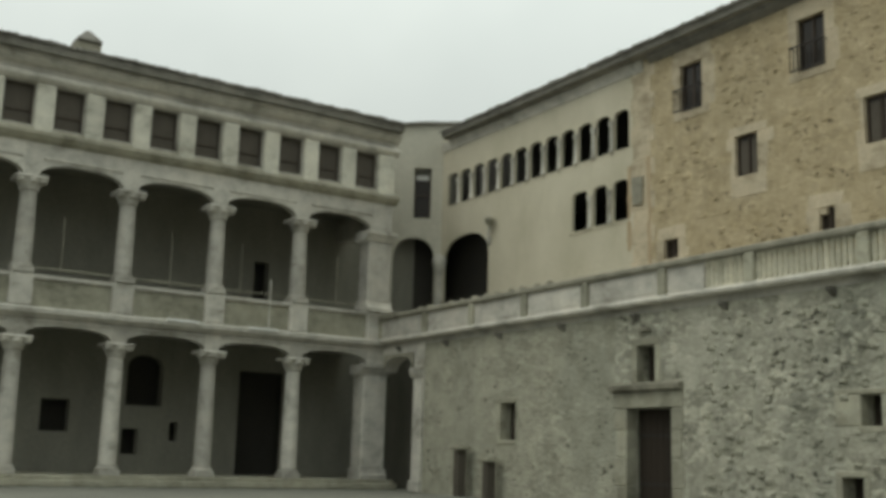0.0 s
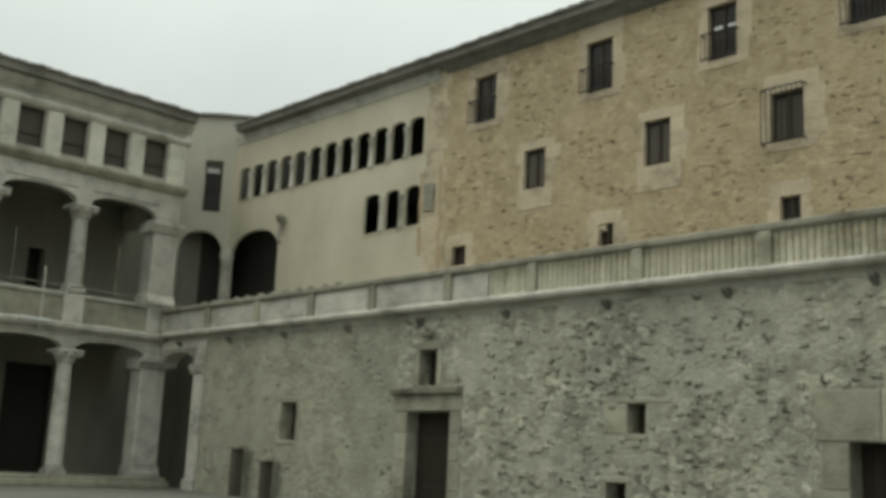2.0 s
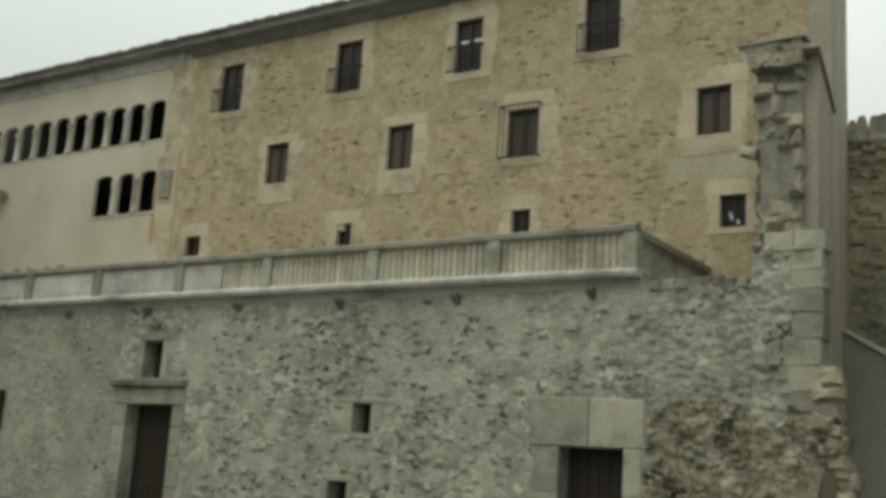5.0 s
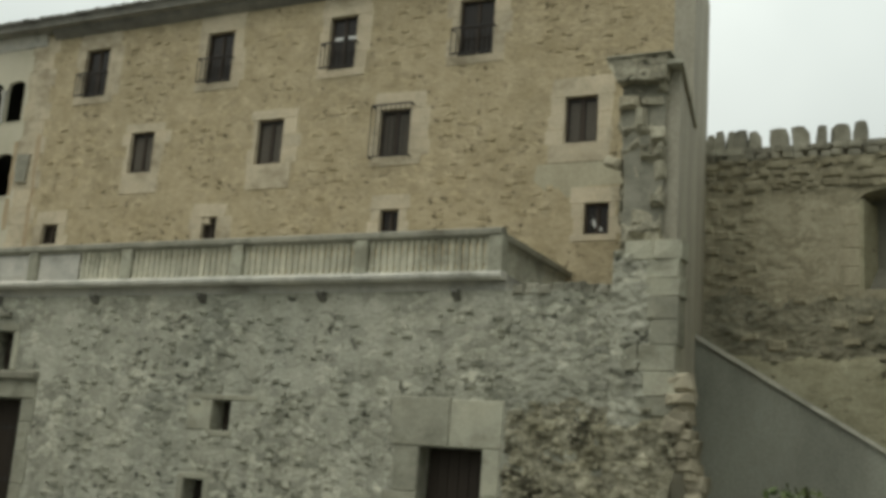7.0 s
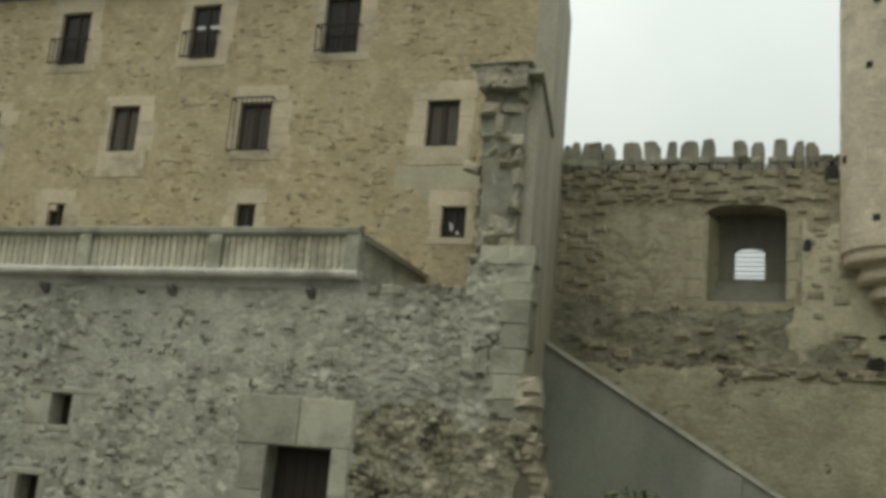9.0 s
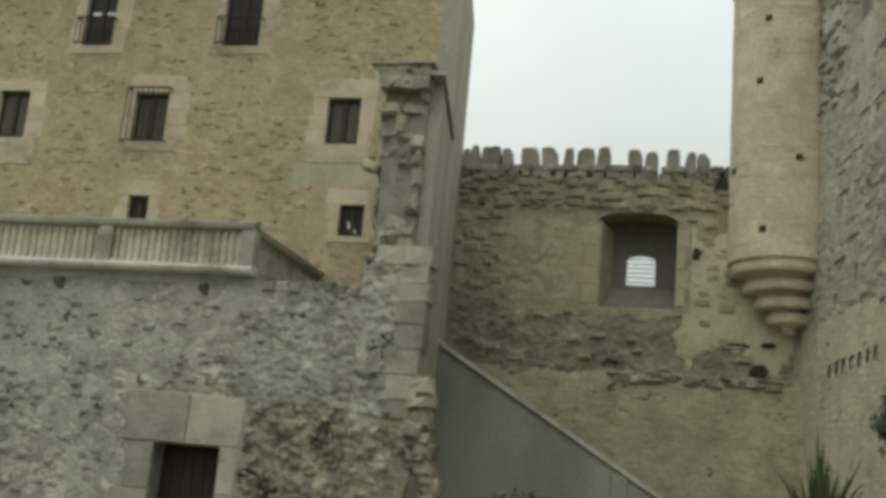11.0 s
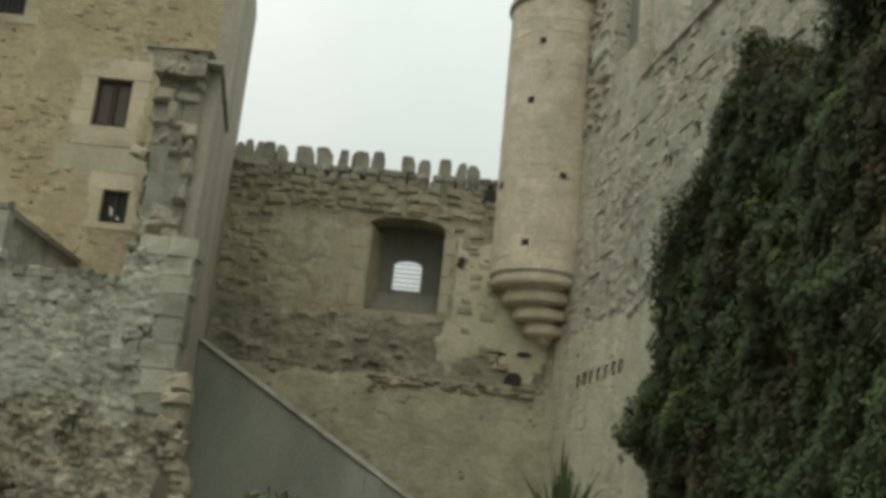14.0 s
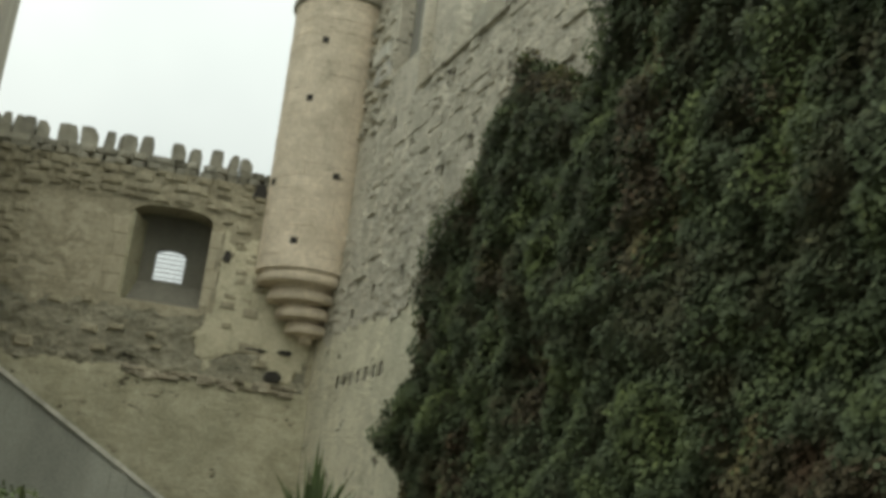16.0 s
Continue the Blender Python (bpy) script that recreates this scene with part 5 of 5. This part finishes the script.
for k in range(900):
    c = Vector((-2.25 + r.gauss(0, 0.42), 14.6 + r.gauss(0, 0.4), 0.0))
    c.z = r.uniform(0.1, 1.85 - 1.2 * min(1.0, (abs(c.x + 2.25) / 1.1) ** 2))
    a = Vector((r.uniform(-1, 1), r.uniform(-1, 1), r.uniform(-1, 1))).normalized()
    e = a.cross(Vector((r.uniform(-1, 1), r.uniform(-1, 1), r.uniform(-1, 1)))).normalized()
    b.add([tuple(c - a * 0.07), tuple(c + e * 0.04), tuple(c + a * 0.08), tuple(c - e * 0.04)], [(0, 1, 2, 3)])
me = bpy.data.meshes.new("leaves")
me.from_pydata(b.v, [], b.f)
me.materials.append(M_BLADE)
new("leaves", me).parent = sh
part("stem", Build().lathe(-2.25, 14.6, [(0.06, GROUND), (0.04, GROUND + 0.6), (0.02, GROUND + 1.2)], 6), M_BARK, sh)

# ---- worn relief of the rubble walls ----
def relief(name, fr, u0, u1, z0, z1, step, depth, material, parent, label):
    """A knobbly skin of stones laid on a wall; depth(u, z) gives how far it stands proud, or None for a gap."""
    nu, nz = int((u1 - u0) / step), int((z1 - z0) / step)
    b, at = Build(), {}
    for i in range(nu + 1):
        for j in range(nz + 1):
            u, z = u0 + i * step, z0 + j * step
            d = depth(u, z)
            if d is not None:
                at[i, j] = len(b.v)
                b.v.append(fr.p(u, -d, z))
    for i in range(nu):
        for j in range(nz):
            four = [(i, j), (i + 1, j), (i + 1, j + 1), (i, j + 1)]
            if all(q in at for q in four):
                b.f.append(tuple(at[q] for q in four))
    me = bpy.data.meshes.new(name)
    me.from_pydata(b.v, [], b.f)
    me.materials.append(material)
    for q in me.polygons:
        q.use_smooth = True
    ob = new(name, me)
    ob.parent = parent
    return tagged(ob, label)


def knobs(u, z, size, flat, seed):
    """Stones between joints: 0 in a joint, 1 on a stone's face."""
    wu, wz = u / size + 0.5 * noise.noise(Vector((u * 1.7, z * 2.3, seed))), z * flat / size + 0.4 * noise.noise(Vector((u * 1.9, z * 2.0, seed + 4)))
    d = noise.voronoi(Vector((wu, wz, seed)))[0]
    return min(1.0, (d[1] - d[0]) * 3.0) * (0.55 + 0.45 * noise.cell(Vector((math.floor(wu * 2), math.floor(wz * 2), seed))))


def clear(u, z, cuts, m=0.0):
    return not any(q[0] - m < u < q[1] + m and q[2] - m < z < q[3] + m for q in cuts)


def low_edge(u):
    return 6.75 + 0.5 * noise.noise(Vector((u * 0.6, 1.0, 2.0))) + 0.3 * noise.noise(Vector((u * 2.2, 1.0, 5.0)))


def lime_zone(u, z):
    """Positive where the yellow render still clings right of the niche."""
    return min(u + 0.85, 3.0 - u, z - 5.5, 9.7 - z) + 1.0 * noise.noise(Vector((u * 0.8, z * 0.8, 1.0))) + 0.45 * noise.noise(Vector((u * 2.6, z * 2.6, 6.0)))


def curtain_upper(u, z):
    if z < low_edge(u) - 0.1 or not clear(u, z, [(-4.28, -0.6, 6.9, 10.3)]) or lime_zone(u, z) > 0.12:
        return None
    patch = 0.5 + 0.5 * noise.noise(Vector((u * 0.5, z * 0.5, 8.0)))
    amp = 0.1 if z > 10.2 else 0.07 * max(0.15, patch)
    return 0.006 + amp * knobs(u, z, 0.42, 1.9, 3.0) + 0.03 * max(0.0, noise.noise(Vector((u * 1.4, z * 1.4, 2.0))))


def curtain_lower(u, z):
    if z > low_edge(u) or lime_zone(u, z) > 0.12:
        return None
    big = noise.noise(Vector((u * 0.9, z * 1.5, 4.0)))
    return 0.012 + 0.1 * knobs(u, z, 0.5, 2.0, 7.0) * max(0.2, 0.6 + big) + 0.12 * max(0.0, big)


relief("weathered_face", BACK, -9.3, 2.7, 6.0, 11.36, 0.07, curtain_upper, M_CURTAIN, curtain, "knobbly weathered rubble face")
relief("damp_face", BACK, -9.3, 2.7, 4.7, 7.6, 0.07, curtain_lower, M_DAMP, curtain, "grey damp broken rubble under the niche")
relief("lime_patch", BACK, -1.2, 2.7, 5.0, 10.1, 0.07, lambda u, z: None if lime_zone(u, z) < 0.0 or not clear(u, z, [(-3.7, -0.62, 6.9, 10.3)]) else 0.02 + 0.05 * min(1.0, lime_zone(u, z) * 3), M_YELLOW, curtain, "yellowish lime render left on the wall")
# raised near-black patches paint the shade where stones are missing
for u, z, w, h in ((1.62, 5.17, 0.62, 0.36), (1.9, 5.98, 0.5, 0.16), (0.9, 5.94, 0.9, 0.08), (-0.42, 8.86, 0.28, 0.4), (0.32, 11.2, 0.5, 0.6)):
    part("hollow", Build().prism(BACK, [(u - w / 2, z - h * 0.3), (u - w * 0.2, z - h / 2), (u + w * 0.35, z - h * 0.45), (u + w / 2, z), (u + w * 0.25, z + h / 2), (u - w * 0.3, z + h * 0.4)], -0.13, 0.05), M_SHADE, curtain, "near-black raised patch for the shade of a missing stone")
door_zone = terrace_cuts + [(-13.9, -10.7, -1.5, 2.3), (-29.8, -26.2, -1.5, 2.7), (-28.8, -27.3, 2.5, 4.2), (-20.5, -18.5, 1.0, 2.2), (-20.6, -19.3, -1.2, 0.0)]


def terrace_face(u, z):
    if not clear(u, z, door_zone, 0.04):
        return None
    patch = (0.45 + 0.9 * noise.noise(Vector((u * 0.35, z * 0.5, 12.0)))) * min(1.0, 0.15 + (u + 29.6) * 0.12)
    return 0.006 + 0.055 * max(0.12, min(1.0, patch)) * (0.6 * knobs(u, z, 0.27, 1.5, 5.0) + 0.4 * knobs(u, z, 0.5, 1.8, 15.0))


relief("knobbly_face", Plane(0, 25.2, 1, 0, 0, 1), -29.6, -10.72, GROUND, 4.98, 0.06, terrace_face, M_GREY, terrace, "uneven grey rubble face")

def west_face(u, z):
    if not clear(u, z, terrace_cuts + [(-36.8, -35.2, 0.5, 2.5)], 0.04):
        return None
    patch = (0.3 + 0.9 * noise.noise(Vector((u * 0.4, z * 0.6, 31.0)))) * max(0.0, min(1.0, (u + 40.5) * 0.3))
    return 0.006 + 0.05 * max(0.04, min(1.0, patch)) * knobs(u, z, 0.4, 2.4, 9.0)


def rough_face(u, z):
    """Ragged edged patch of coarse rubble at the end of the wall."""
    if z > 2.25 + 0.3 * noise.noise(Vector((u * 1.5, 3.0, 1.0))) or u > -6.5 + 0.25 * noise.noise(Vector((z * 1.6, 2.0, 4.0))):
        return None
    return 0.03 + 0.09 * knobs(u, z, 0.3, 1.3, 17.0) + 0.1 * noise.noise(Vector((u * 1.3, z * 1.6, 6.0)))


def render_top(u):
    return 6.55 + 0.7 * noise.noise(Vector((u * 0.5, 4.0, 2.0))) + 0.3 * noise.noise(Vector((u * 1.9, 4.0, 7.0)))


def render_face(u, z):
    """Smooth render on the foot of the side wall, thinning out towards its ragged top."""
    left = render_top(u) - z
    if left < 0 or not clear(u, z, holes_r, 0.02):
        return None
    return 0.012 + 0.05 * min(1.0, left * 0.6) + 0.012 * noise.noise(Vector((u * 0.9, z * 0.9, 3.0)))


def side_face(u, z):
    if z < render_top(u) - 0.2 or not clear(u, z, holes_r, 0.05):
        return None
    patch = 0.55 + 0.9 * noise.noise(Vector((u * 0.4, z * 0.4, 41.0)))
    return 0.006 + 0.11 * max(0.08, min(1.0, patch)) * knobs(u, z, 0.55, 1.9, 27.0)


relief("uneven_face", Plane(0, 25.2, 1, 0, 0, 1), -42.4, -29.62, GROUND, 4.98, 0.07, west_face, M_GREYSM, bpy.data.objects["wall_terrace_west"], "uneven rendered rubble face")
relief("uneven_face", Plane(0, 25.22, 1, 0, 0, 1), -10.68, -7.74, 2.0, 5.0, 0.06, lambda u, z: 0.006 + 0.06 * knobs(u, z, 0.3, 1.5, 35.0), M_GREY, terrace_end, "uneven grey rubble face")
CROSSF = Plane(-6.716, 25.297, -0.9864, -0.1645, -0.1645, 0.9864)
relief("uneven_face", CROSSF, 0.02, 1.4, 1.6, 5.9, 0.055, lambda u, z: 0.01 + 0.1 * knobs(u, z, 0.36, 1.5, 45.0), M_GREY, cross, "uneven grey rubble face")
relief("coarse_face", CROSSF, -0.1, 1.45, GROUND, 1.9, 0.055, lambda u, z: None if z > 1.75 + 0.2 * noise.noise(Vector((u * 3, 2.0, 1.0))) else 0.02 + 0.13 * knobs(u, z, 0.34, 1.3, 55.0), M_ROUGH, cross, "coarse ragged rubble")
relief("coarse_face", Plane(0, 25.22, 1, 0, 0, 1), -10.68, -6.2, GROUND, 2.7, 0.05, rough_face, M_ROUGH, terrace_end, "coarse ragged rubble")
relief("lower_render", SIDE, -0.5, 12.5, GROUND, 7.6, 0.08, render_face, M_LIME, side, "smooth yellowish lime render on the foot of the wall")
relief("uneven_face", SIDE, 0.9, 16.0, 5.6, 12.96, 0.075, side_face, M_RIGHT, side, "uneven pale rubble face")

# ---- stones of the walls ----
scatter(terrace, FRONT, -25.5, -10.9, -1.3, 4.6, 260, ST_TERR, terrace_cuts + [(-13.9, -10.7, -1.5, 2.3)], (0.16, 0.36), 0.04, 0.165, 11)
sur = [(q[0] - 0.6, q[1] + 0.8, q[2] - 1.0, q[3] + 0.9) for q in win_u + win_m + win_l]
scatter(house, HOUSE, -32.6, -9.5, 6.4, 16.2, 280, ST_HOUSE, sur, (0.25, 0.5), 0.03, 0.0, 12)
scatter(curtain, BACK, -8.6, 0.6, 10.4, 11.35, 70, CURT, [], (0.3, 0.75), 0.06, -0.07, 13)
scatter(curtain, BACK, -8.4, 1.6, 5.0, 7.0, 12, CURT, [], (0.3, 0.8), 0.05, -0.08, 16)
scatter(curtain, BACK, -0.6, 0.8, 7.0, 10.2, 16, CURT, [], (0.3, 0.6), 0.06, -0.03, 17)
scatter(curtain, BACK, -8.5, -6.9, 7.0, 10.2, 20, CURT, [], (0.3, 0.6), 0.06, -0.03, 18)
scatter(terrace_end, FRONT, -8.35, -7.75, -1.2, 4.9, 40, ST_TERR, [], (0.2, 0.4), 0.05, 0.22, 19)
scatter(terrace_end, FRONT, -10.65, -7.9, 2.4, 4.9, 60, ST_TERR, [], (0.2, 0.42), 0.05, 0.22, 14)
scatter(terrace_end, FRONT, -10.65, -6.5, -1.4, 2.2, 90, stones(M_ROUGH), [], (0.12, 0.32), 0.05, 0.12, 15)
u = -10.7
while u < -8.2:
    w = rng.uniform(0.22, 0.4)
    lay("stone", rng.choice(ST_WEATH), terrace_end, FRONT, u + w / 2, 0.52 + rng.uniform(-0.06, 0.06), 4.98 + rng.uniform(0, 0.08), w * 1.12, 0.7, 0.3, rng.uniform(-0.08, 0.08))
    u += w
